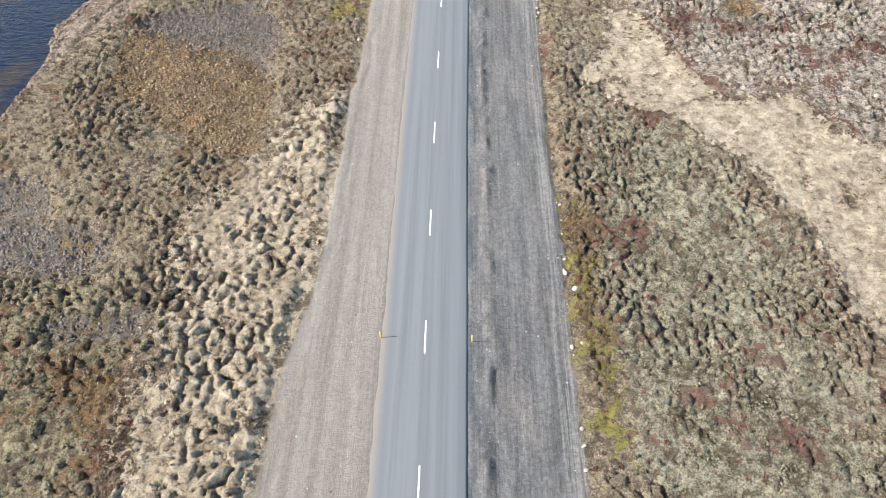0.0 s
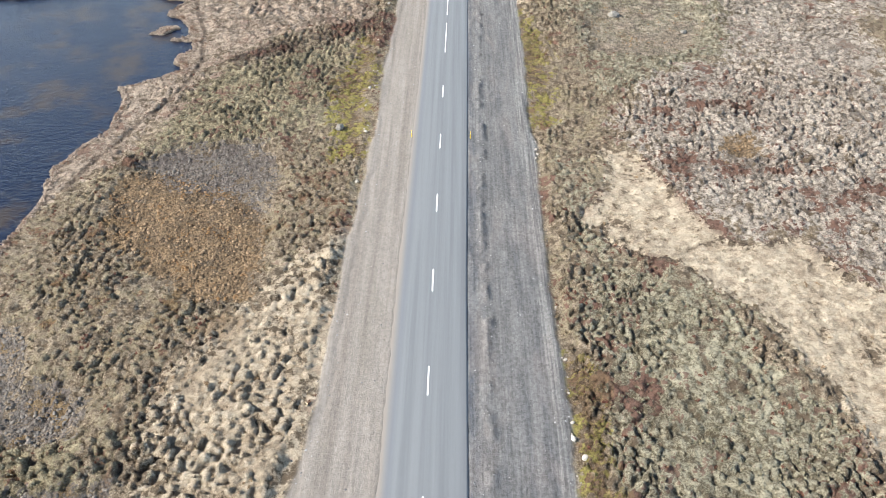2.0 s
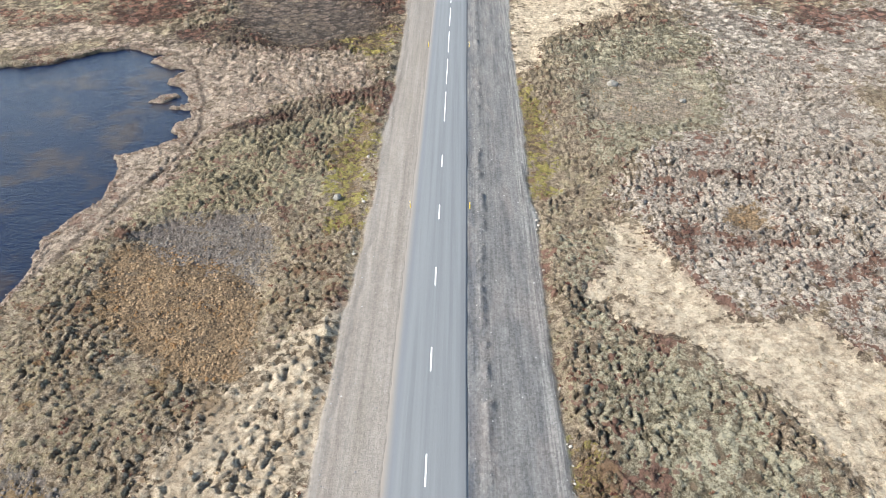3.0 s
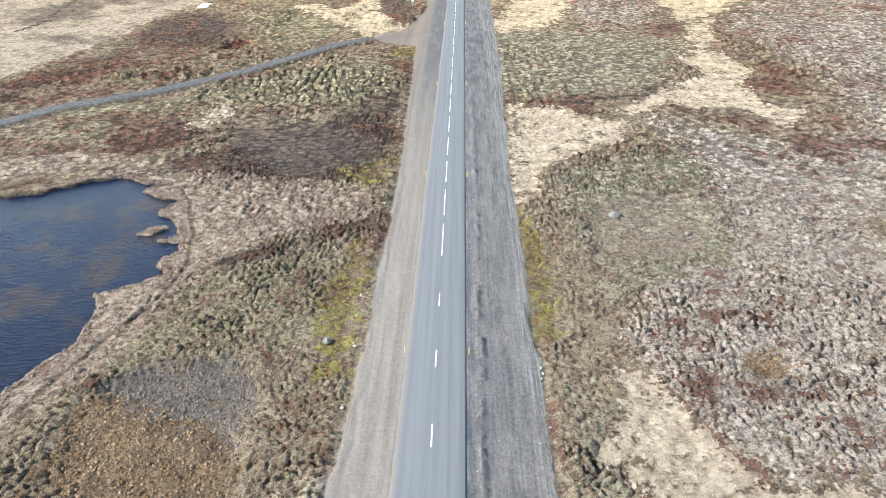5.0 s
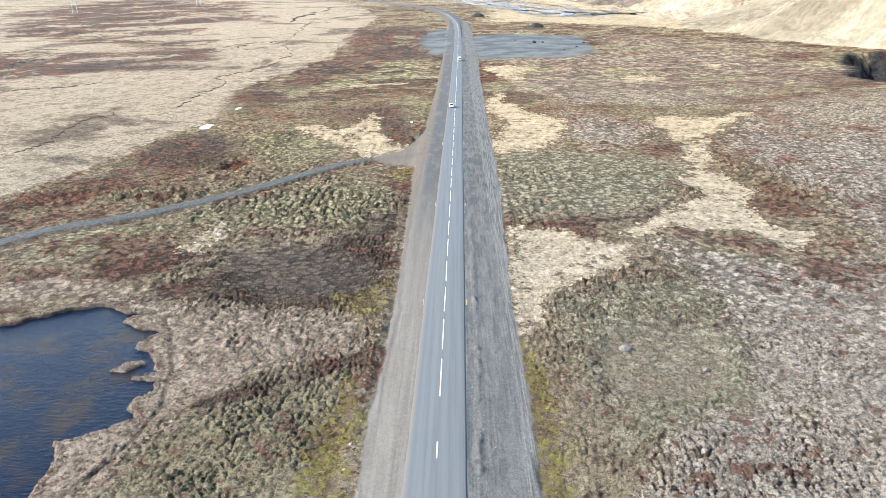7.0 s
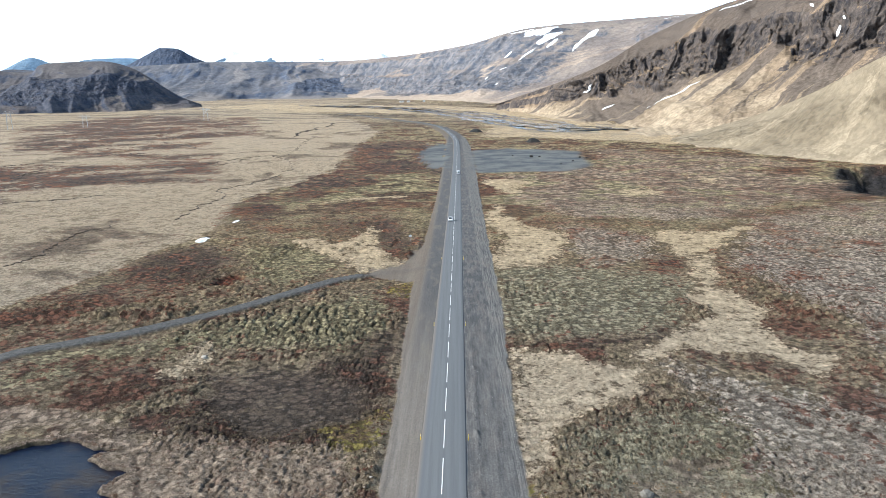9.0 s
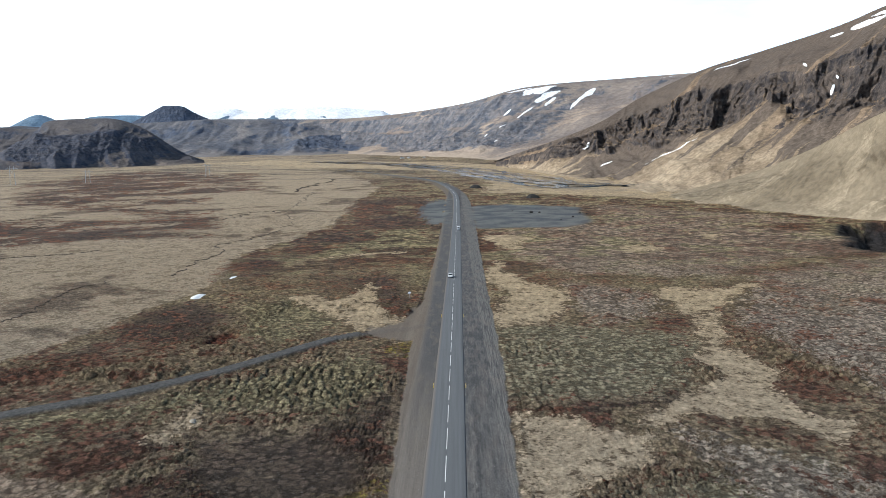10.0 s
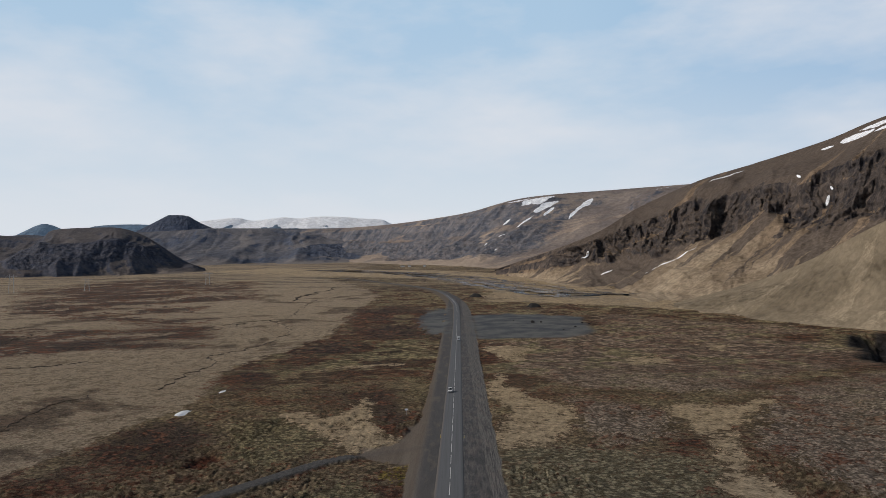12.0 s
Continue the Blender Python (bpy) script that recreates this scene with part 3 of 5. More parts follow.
    color = m.mix(m.math("MULTIPLY", remote, m.span(bands, 0.525, 0.555, 0.0, 0.85)), color, m.mix(f, (0.026, 0.024, 0.026), (0.085, 0.074, 0.070)))
    color = m.mix(m.math("MULTIPLY", remote, m.span(bands, 0.490, 0.460, 0.0, 0.8)), color, m.mix(f, (0.260, 0.208, 0.148), (0.480, 0.400, 0.298)))
    heathy = m.math("MULTIPLY", over(brown, 0.9), m.span(m.math("ADD", worn, m.math("MULTIPLY", m.math("SUBTRACT", wide, 0.5), 0.5)), 0.42, 0.455))
    color = m.mix(m.math("MULTIPLY", heathy, m.span(plain, 0.0, 1.0, 0.8, 0.95)), color, deep)
    color = lay(color, sedge, (0.150, 0.110, 0.080), (0.410, 0.322, 0.246), 0.8, 0.97)
    color = m.mix(m.math("MULTIPLY", over(moss, 1.1), 0.95), color, m.mix(m.span(blend(step, mid, 0.6), 0.45, 0.55), m.mix(f, (0.060, 0.036, 0.019), (0.220, 0.142, 0.080)), m.mix(f, (0.084, 0.070, 0.014), (0.250, 0.212, 0.052))))
    rim = m.math("MULTIPLY", m.span(straw, 0.10, 0.22), m.span(straw, 0.62, 0.45))
    rim = m.math("MULTIPLY", m.math("MULTIPLY", rim, m.span(plain, 0.5, 0.0)), m.span(blend(blend(wide, step, 0.8), vast, 0.8), 0.47, 0.54))
    color = m.mix(m.math("MULTIPLY", rim, 0.75), color, bush)
    color = lay(color, straw, m.mix(m.span(pos.outputs["Y"], 80.0, 130.0), (0.260, 0.198, 0.138), (0.270, 0.212, 0.150)), m.mix(m.span(pos.outputs["Y"], 80.0, 130.0), (0.500, 0.410, 0.300), (0.560, 0.452, 0.325)), 1.1)
    # each clump a little lighter or darker than the next
    color = m.lightness(color, m.span(clump, 0.0, 1.0, 0.82, 1.18))
    # red and rusty dwarf bushes through the heath
    free = m.math("SUBTRACT", 1.0, m.math("MAXIMUM", verge, m.math("MAXIMUM", brownish, straw)))
    rust = m.math("MULTIPLY", m.span(blend(blend(step, mid, 0.7), wide, 0.7), 0.585, 0.625), free)
    color = m.mix(m.math("MULTIPLY", rust, m.span(pos.outputs["Y"], 60.0, 160.0, 0.85, 0.4)), color, m.mix(f, (0.040, 0.021, 0.016), (0.150, 0.083, 0.060)))
    stones = m.lightness(m.mix(m.span(step, 0.35, 0.65), (0.100, 0.068, 0.040), (0.195, 0.128, 0.070)), m.span(pebble, 0.0, 1.0, 0.45, 1.55))
    color = m.mix(over(brownish, 0.85), color, stones)
    ash = m.lightness(m.mix(m.span(across, 5.0, 9.0), m.mix(m.span(pos.outputs["Y"], 95.0, 125.0), m.mix(g, (0.078, 0.066, 0.060), (0.145, 0.122, 0.108)), m.mix(g, (0.048, 0.035, 0.026), (0.112, 0.085, 0.065))), m.mix(g, (0.150, 0.115, 0.084), (0.230, 0.182, 0.138))), m.span(pebble, 0.0, 1.0, 0.6, 1.4))
    color = m.mix(m.math("MULTIPLY", over(grey, 2.3), m.math("MULTIPLY", 0.9, m.math("MAXIMUM", m.span(pos.outputs["Y"], 125.0, 95.0), m.span(m.math("ADD", step, m.math("MULTIPLY", m.math("SUBTRACT", wide, 0.5), 0.8)), 0.46, 0.55, 0.25, 1.0)))), color, ash)
    # gravel verge: pale dust on one side, darker crushed basalt on the other, drawn out along the road
    rut = m.noise(1.0, 4, 0.55, m.place((0.9, 0.02, 1)))
    comb = m.noise(1.0, 5, 0.65, m.place((4.0, 0.10, 1)))
    dust = m.mix(m.span(rut, 0.35, 0.65), (0.142, 0.122, 0.107), (0.180, 0.158, 0.140))
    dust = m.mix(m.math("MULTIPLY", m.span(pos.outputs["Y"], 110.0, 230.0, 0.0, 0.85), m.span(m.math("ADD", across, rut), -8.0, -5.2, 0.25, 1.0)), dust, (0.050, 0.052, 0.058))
    dust = m.mix(m.math("MULTIPLY", m.span(pos.outputs["Y"], 90.0, 200.0, 0.0, 0.7), m.span(m.math("ADD", across, rut), -6.0, -8.0)), dust, (0.118, 0.094, 0.076))
    basalt = m.mix(m.span(rut, 0.35, 0.65), (0.070, 0.069, 0.072), (0.098, 0.094, 0.093))
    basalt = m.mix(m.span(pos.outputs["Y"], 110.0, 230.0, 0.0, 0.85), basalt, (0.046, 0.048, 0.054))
    basalt = m.mix(m.math("MULTIPLY", m.span(across, 4.9, 3.6), m.span(across, 15.0, 12.0)), basalt, (0.058, 0.061, 0.070))
    basalt = m.mix(m.math("MULTIPLY", m.span(m.math("ADD", across, m.math("MULTIPLY", rut, 2.0)), 10.9, 11.6, 0.0, 0.4), m.span(comb, 0.4, 0.6)), basalt, (0.25, 0.235, 0.215))
    basalt = m.mix(m.span(m.noise(1.0, 5, 0.65, m.place((0.9, 0.16, 1)), 0.5), 0.42, 0.62, 0.0, 0.65), basalt, (0.128, 0.122, 0.118))
    blush = m.noise(1.0, 5, 0.6, m.place((0.30, 0.08, 1)), 0.4)
    basalt = m.mix(m.span(blush, 0.48, 0.64, 0.0, 0.4), basalt, (0.150, 0.128, 0.118))
    dust = m.mix(m.span(blush, 0.50, 0.66, 0.0, 0.5), dust, (0.140, 0.122, 0.102))
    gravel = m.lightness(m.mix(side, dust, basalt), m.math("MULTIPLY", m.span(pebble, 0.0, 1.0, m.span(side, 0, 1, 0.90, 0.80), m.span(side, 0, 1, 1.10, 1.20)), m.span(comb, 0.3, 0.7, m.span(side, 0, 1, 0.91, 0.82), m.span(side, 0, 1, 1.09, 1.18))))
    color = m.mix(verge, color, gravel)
    color = m.mix(track, color, m.lightness(m.mix(g, (0.046, 0.046, 0.048), (0.085, 0.082, 0.080)), m.span(pebble, 0, 1, 0.8, 1.2)))
    color = m.mix(yard, color, m.mix(m.span(m.noise(0.045, 5, 0.6, here), 0.35, 0.65), (0.044, 0.052, 0.062), (0.120, 0.120, 0.118)))
    ochre = m.math("MULTIPLY", m.math("MULTIPLY", m.span(blend(blend(wide, step, 0.9), fine, 0.4), 0.56, 0.62), m.span(across, -9.0, -13.0)), m.math("MULTIPLY", free, m.span(pos.outputs["Y"], 75.0, 45.0)))
    color = m.mix(m.math("MULTIPLY", ochre, 0.7), color, m.mix(f, (0.060, 0.036, 0.014), (0.210, 0.135, 0.055)))
    sand, trodden = m.attribute("cover_e")[:2]
    color = m.mix(m.math("MULTIPLY", trodden, 0.7), color, (0.075, 0.054, 0.042))
    color = m.mix(m.math("MULTIPLY", sand, 0.8), color, m.mix(m.span(m.noise(0.03, 5, 0.65, here), 0.40, 0.60), (0.135, 0.125, 0.115), (0.360, 0.310, 0.250)))
    color = m.mix(bare, color, m.mix(m.span(m.noise(0.25, 5, 0.7, here), 0.35, 0.65), (0.008, 0.008, 0.010), (0.030, 0.028, 0.029)))
    color = m.mix(scar, color, m.mix(f, (0.050, 0.020, 0.014), (0.150, 0.062, 0.042)))
    color = m.mix(wet, color, m.mix(m.span(m.noise(0.35, 5, 0.65, here), 0.40, 0.7), (0.010, 0.010, 0.009), (0.060, 0.046, 0.026)))
    firm = m.math("MAXIMUM", verge, m.math("MAXIMUM", track, yard))
    # clumps of two sizes, colour raised at their middles and lowered between them
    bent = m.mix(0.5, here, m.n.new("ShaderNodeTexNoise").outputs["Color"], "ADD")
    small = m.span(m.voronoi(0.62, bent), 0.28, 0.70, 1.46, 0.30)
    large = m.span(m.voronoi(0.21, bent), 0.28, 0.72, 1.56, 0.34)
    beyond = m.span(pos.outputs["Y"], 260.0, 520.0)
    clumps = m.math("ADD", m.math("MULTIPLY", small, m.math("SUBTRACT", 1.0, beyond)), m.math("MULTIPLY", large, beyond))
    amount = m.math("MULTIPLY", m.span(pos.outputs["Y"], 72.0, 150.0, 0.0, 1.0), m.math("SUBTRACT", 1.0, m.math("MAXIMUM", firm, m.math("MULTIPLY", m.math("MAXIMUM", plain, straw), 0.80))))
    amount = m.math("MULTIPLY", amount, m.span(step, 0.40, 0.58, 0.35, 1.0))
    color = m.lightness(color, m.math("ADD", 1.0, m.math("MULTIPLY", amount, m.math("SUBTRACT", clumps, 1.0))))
    hue = m.n.new("ShaderNodeHueSaturation")
    m.plug(color, hue.inputs["Color"])
    m.plug(m.span(m.place_y(), 90.0, 330.0, 0.96, 1.26), hue.inputs["Saturation"])
    color = hue.outputs["Color"]
    relief = m.math("ADD", m.math("MULTIPLY", fine, 0.8), m.math("ADD", m.math("MULTIPLY", mid, 0.7), m.math("MULTIPLY", grit, 0.2)))
    relief = m.math("ADD", relief, m.math("MULTIPLY", m.math("SUBTRACT", m.noise(3.4, 5, 0.72, here, 1.2), 0.5), 1.5))
    relief = m.math("ADD", relief, m.math("MULTIPLY", step, m.span(away, 0.0, 1.0, 0.3, 2.6)))
    relief = m.math("SUBTRACT", relief, m.math("ADD", 0.83, m.math("MULTIPLY", 0.5, m.span(away, 0.0, 1.0, 0.3, 2.6))))
    relief = m.math("MULTIPLY", relief, m.span(firm, 0.0, 1.0, 1.0, 0.13))
    return m.done(color, relief, 1.0, 0.38)


def rock_material(name, grass_dark, grass_light, rock_dark, rock_light, flat_at, size=1.0, scar=0.7, heights=None, grit=0.15):
    """A mountainside: grass where it lies flatter, rock where it is steep, snow where the attribute says."""
    m = Nodes(name, 0.95)
    m.out.inputs["Specular IOR Level"].default_value = 0.1
    here = m.place((size, size, size))
    coarse = m.noise(0.012, 6, 0.62, here)
    mid = m.noise(0.06, 6, 0.65, here, 0.4)
    fine = m.noise(0.35, 5, 0.65, here)
    beds = m.noise(1.0, 5, 0.6, m.place((0.004 * size, 0.004 * size, 0.11 * size)))
    snow, cliff, scree, streak = m.attribute("relief")
    grass = m.mix(m.span(coarse, 0.35, 0.65), grass_dark, grass_light)
    if heights:
        grass = m.mix(m.span(m.math("ADD", scree, m.math("MULTIPLY", m.math("SUBTRACT", coarse, 0.5), 0.4)), 0.30, 0.62), grass, m.mix(m.span(mid, 0.3, 0.7), m.lightness(heights, 0.6), m.lightness(heights, 1.3)))
    grass = m.mix(m.span(fine, 0.3, 0.75, 0.0, 0.6), grass, m.lightness(grass, 0.55))
    rock = m.mix(m.span(mid, 0.3, 0.7), rock_dark, rock_light)
    rock = m.mix(m.span(beds, 0.45, 0.6, 0.0, 0.35), rock, m.lightness(rock, 0.6))
    geo = m.n.new("ShaderNodeNewGeometry")
    up = m.n.new("ShaderNodeSeparateXYZ")
    m.l.new(geo.outputs["Normal"], up.inputs["Vector"])
    lie = m.math("ADD", up.outputs["Z"], m.math("ADD", m.math("MULTIPLY", m.math("SUBTRACT", mid, 0.5), 0.35), m.math("MULTIPLY", cliff, -0.30)))
    grass = m.mix(m.span(m.math("ADD", m.math("ADD", streak, m.math("MULTIPLY", m.math("SUBTRACT", scree, 0.43), 0.55)), m.math("MULTIPLY", m.math("SUBTRACT", fine, 0.5), 0.3)), 0.47, 0.54, 0.0, scar), grass, m.mix(m.span(fine, 0.25, 0.75), m.lightness(rock_light, 0.48), m.lightness(rock_light, 0.92)))
    color = m.mix(m.span(lie, flat_at - 0.07, flat_at + 0.07), rock, grass)
    toe = m.math("ADD", scree, m.math("MULTIPLY", m.math("SUBTRACT", coarse, 0.5), 0.35))
    color = m.mix(m.span(toe, 0.20, 0.06), color, m.lightness(grass_light, 0.85))
    color = m.mix(m.span(m.math("ADD", snow, m.math("MULTIPLY", m.math("SUBTRACT", mid, 0.5), 0.5)), 0.45, 0.55), color, (0.86, 0.88, 0.92))
    cracks = m.voronoi(0.11, m.place((size, size, size * 0.6)))
    color = m.lightness(color, m.span(m.noise(0.16, 6, 0.7, here, 0.5), 0.32, 0.68, 1 - grit, 1 + grit))
    soft = m.math("MULTIPLY", m.math("SUBTRACT", m.math("ADD", mid, m.math("MULTIPLY", fine, 0.5)), 0.75), m.span(cliff, 0.0, 0.6, 0.35, 1.0))
    return m.done(color, m.math("ADD", soft, m.math("MULTIPLY", m.math("MULTIPLY", cracks, cliff), 0.8)), 0.4 + 1.6 * grit, 6.0 / size)


def asphalt_material():
    m = Nodes("asphalt", 0.9)
    m.out.inputs["Specular IOR Level"].default_value = 0.2
    lane = m.n.new("ShaderNodeAttribute")
    lane.attribute_name = "across"
    across = lane.outputs["Fac"]
    worn = m.noise(1.0, 5, 0.6, m.place((1.6, 0.025, 1)))
    grain = m.noise(30, 3, 0.7)
    blot = m.noise(0.35, 5, 0.6)
    color = m.mix(m.span(worn, 0.35, 0.65), (0.108, 0.112, 0.119), (0.132, 0.136, 0.143))
    color = m.mix(m.span(blot, 0.4, 0.75, 0.0, 0.3), color, (0.125, 0.128, 0.135))
    # tyre-polished tracks, a darker outer strip and dust blown in from the pale side
    left = m.math("ABSOLUTE", m.math("SUBTRACT", m.math("ABSOLUTE", m.math("SUBTRACT", m.math("ABSOLUTE", across), 1.62)), 0.75))
    color = m.mix(m.span(left, 0.0, 0.5, 0.35, 0.0), color, (0.150, 0.153, 0.160))
    color = m.mix(m.span(across, -2.2, -2.8, 0.0, 0.65), color, (0.108, 0.112, 0.125))
    color = m.mix(m.span(m.math("ADD", across, m.math("MULTIPLY", worn, 0.6)), -2.35, -3.25), color, (0.158, 0.139, 0.123))
    color = m.mix(m.span(across, 2.8, 3.15, 0.0, 0.45), color, (0.105, 0.107, 0.115))
    color = m.lightness(color, m.span(grain, 0.2, 0.8, 0.86, 1.14))
    return m.done(color, grain, 0.4, 0.01)


def water_material(name="pond_water", mirror=0.115, deep=(0.004, 0.008, 0.022), shoal=(0.026, 0.018, 0.015)):
    m = Nodes(name, 0.05)
    m.out.inputs["IOR"].default_value = 1.33
    m.out.inputs["Specular IOR Level"].default_value = mirror
    ripple = m.noise(1.0, 3, 0.55, m.place((2.2, 6.5, 1)), 0.5)
    swell = m.noise(1.0, 2, 0.5, m.place((0.7, 2.0, 1)))
    weed = m.span(m.noise(0.11, 6, 0.68), 0.47, 0.66)
    return m.done(m.mix(weed, deep, shoal), m.math("ADD", ripple, swell), 0.6, 0.12)


def plain_material(name, color, rough=0.6, metal=0.0, vary=0.15, scale=8.0, bump=0.0):
    m = Nodes(name, rough, metal)
    n = m.noise(scale, 4, 0.6)
    return m.done(m.lightness((*color, 1), m.span(n, 0.25, 0.75, 1 - vary, 1 + vary)), n if bump else None, bump, 0.02)


MOOR = ground_material()
ASPHALT = asphalt_material()
WATER = water_material()
RIVER_WATER = water_material("river_water", 0.6, (0.060, 0.075, 0.090), (0.150, 0.150, 0.145))
PAINT = plain_material("road_paint", (0.74, 0.74, 0.72), 0.6, 0, 0.12, 5)
YELLOW = plain_material("yellow_plastic", (0.75, 0.52, 0.03), 0.45)
SNOW = plain_material("old_snow", (0.84, 0.86, 0.88), 0.6, 0, 0.06, 0.8, 0.5)
STONE = plain_material("grey_stone", (0.15, 0.135, 0.115), 0.9, 0, 0.3, 4, 0.5)
PALE_STONE = plain_material("pale_stone", (0.34, 0.30, 0.25), 0.9, 0, 0.2, 4, 0.5)
CAR_WHITE = plain_material("white_paint", (0.78, 0.78, 0.78), 0.25, 0, 0.02)
CAR_SILVER = plain_material("silver_paint", (0.42, 0.43, 0.45), 0.3, 0.4, 0.02)
GLASS_DARK = plain_material("tinted_glass", (0.02, 0.025, 0.03), 0.06, 0, 0.0)
RUBBER = plain_material("rubber", (0.02, 0.02, 0.02), 0.85, 0, 0.1)
STEEL = plain_material("galvanised_steel", (0.35, 0.36, 0.37), 0.5, 0.7, 0.1)
LAMP = plain_material("lamp_glass", (0.7, 0.7, 0.68), 0.1)
REFLECTOR = plain_material("reflector", (0.8, 0.8, 0.8), 0.2)
WALL_WHITE = plain_material("white_render", (0.78, 0.77, 0.74), 0.8)
ROOF_RED = plain_material("painted_roof", (0.30, 0.10, 0.08), 0.6)
ROCK_NEAR = rock_material("basalt_slope", (0.230, 0.172, 0.118), (0.405, 0.320, 0.226), (0.030, 0.029, 0.034), (0.135, 0.108, 0.092), 0.43, 1.0, 0.85, (0.215, 0.154, 0.106), 0.30)
ROCK_GRASS = rock_material("grass_slope", (0.215, 0.172, 0.120), (0.345, 0.280, 0.198), (0.12, 0.095, 0.065), (0.17, 0.135, 0.095), 0.15, 1.0, 0.4, None, 0.18)
# far slopes: bluish distance haze is mixed into the base colours
ROCK_FAR = rock_material("far_slope_hazed", (0.225, 0.180, 0.160), (0.440, 0.352, 0.282), (0.086, 0.098, 0.126), (0.225, 0.206, 0.208), 0.78, 0.5, 0.5, None, 0.2)
ROCK_DARK = rock_material("dark_hill_hazed", (0.096, 0.086, 0.092), (0.230, 0.192, 0.168), (0.042, 0.051, 0.078), (0.112, 0.110, 0.126), 0.80, 0.6, 0.6, None, 0.2)
ROCK_CONE = rock_material("cone_slope_hazed", (0.066, 0.086, 0.130), (0.116, 0.126, 0.160), (0.058, 0.076, 0.118), (0.094, 0.108, 0.146), 0.86, 0.35, 0.5)
ROCK_RIDGE = rock_material("moor_hazed", (0.108, 0.117, 0.146), (0.255, 0.234, 0.230), (0.064, 0.082, 0.124), (0.130, 0.140, 0.174), 0.82, 0.35, 0.5, None, 0.2)
ROCK_HAZED = rock_material("range_hazed", (0.16, 0.24, 0.34), (0.24, 0.33, 0.42), (0.15, 0.23, 0.33), (0.20, 0.29, 0.39), 0.7, 0.25)

# ---------------------------------------------------------------- ground
half = ticks(0, 3600, 0, 46, 0.18, 0.013)
gx = np.concatenate([-half[:0:-1], half])
gy = np.concatenate([np.arange(-90, 6, 4.0), np.arange(6, 76, 0.18), ticks(76, 4850, 76, 126, 0.25, 0.009)])
X, Y = np.meshgrid(gx, gy)
STEP = np.maximum(*np.meshgrid(np.gradient(gx), np.gradient(gy)))
Z = zones(X, Y)
TOP = height(X, Y, Z, STEP)


def four(*weights):
    return np.stack([np.clip(w, 0, 1) for w in weights], -1)


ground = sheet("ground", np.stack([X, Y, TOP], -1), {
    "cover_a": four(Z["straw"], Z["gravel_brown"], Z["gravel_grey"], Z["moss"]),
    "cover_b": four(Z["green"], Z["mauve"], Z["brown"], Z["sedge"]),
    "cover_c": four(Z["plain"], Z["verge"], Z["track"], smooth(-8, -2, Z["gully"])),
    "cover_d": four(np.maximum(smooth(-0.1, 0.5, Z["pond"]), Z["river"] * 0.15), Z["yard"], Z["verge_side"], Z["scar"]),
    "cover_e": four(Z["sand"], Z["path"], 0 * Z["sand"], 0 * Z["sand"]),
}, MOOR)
tagged(ground, "hummocky moorland of dry grass, heath and gravel", "ground", kind="structure")


def ground_at(x, y):
    """Height of the ground's mesh at one place."""
    i, j = int(np.searchsorted(gx, x)) - 1, int(np.searchsorted(gy, y)) - 1
    u, v = (x - gx[i]) / (gx[i + 1] - gx[i]), (y - gy[j]) / (gy[j + 1] - gy[j])
    return float((TOP[j, i] * (1 - u) + TOP[j, i + 1] * u) * (1 - v) + (TOP[j + 1, i] * (1 - u) + TOP[j + 1, i + 1] * u) * v)


# water of the pond
wx, wy = np.meshgrid(np.linspace(-120, -34, 44), np.linspace(30, 134, 53))
pond = sheet("water", np.stack([wx, wy, np.full(wx.shape, -0.62)], -1), {}, WATER)
bm = bmesh.new()
bm.from_mesh(pond.data)
depth = zones(wx, wy)["pond"].ravel()
bmesh.ops.delete(bm, geom=[v for v in bm.verts if depth[v.index] < -3.2], context="VERTS")
bm.to_mesh(pond.data)
bm.free()
tagged(pond, "dark rippled moorland pond with grassy shore", "pond", kind="structure")

# shallow river braids on the valley floor
RIVER = ((214, 1096), (196, 1118), (172, 1140), (133, 1262), (87, 1472), (34, 1685), (-6, 1845), (-190, 2200), (-478, 2490))


def braid(side, wide, seed):
    n = 160
    t = np.linspace(0, 1, n)
    line = np.array(RIVER, float)
    k = np.linspace(0, 1, len(line))
    cx, cy = np.interp(t, k, line[:, 0]) + side + 14 * fbm(t * 40, t * 0, 3, 3, seed), np.interp(t, k, line[:, 1]) + 20 * fbm(t * 40, t * 0, 4, 3, seed + 5)
    w = wide * (0.5 + 0.8 * np.abs(fbm(t * 60, t * 0, 2, 2, seed + 9)))
    px = np.stack([cx - w, cx, cx + w], 1)
    py = np.stack([cy - 0.5 * w, cy, cy + 0.5 * w], 1)
    pz = np.array([[ground_at(a, b) for a, b in zip(r, q)] for r, q in zip(px, py)])
    pz[:] = pz.max(1, keepdims=True) + 0.35
    ob = sheet("water", np.stack([px, py, pz], -1), {}, RIVER_WATER)
    tagged(ob, "shallow grey river braid on the valley floor", "river", kind="structure")


braid(0, 18, 700)
braid(40, 14, 720)
braid(-38, 12, 740)
braid(78, 12, 760)

# ---------------------------------------------------------------- road
ry = np.concatenate([np.arange(-90, 140, 2.0), np.arange(140, 760, 5.0), np.arange(760, 1900, 8.0)])
offs = np.array([-4.0, -3.38, -3.2, -2.6, -1.6, 0, 1.6, 2.6, 3.2, 3.40, 3.44])
drop = np.array([-0.14, -0.03, 0, 0.03, 0.06, 0.09, 0.06, 0.03, 0, -0.03, -0.3])
slope = np.gradient(road_x(ry), ry)
nx, ny = 1 / np.hypot(1, slope), -slope / np.hypot(1, slope)


def lift(y):
    return valley(y) + 1.2 * smooth(700, 1100, y)


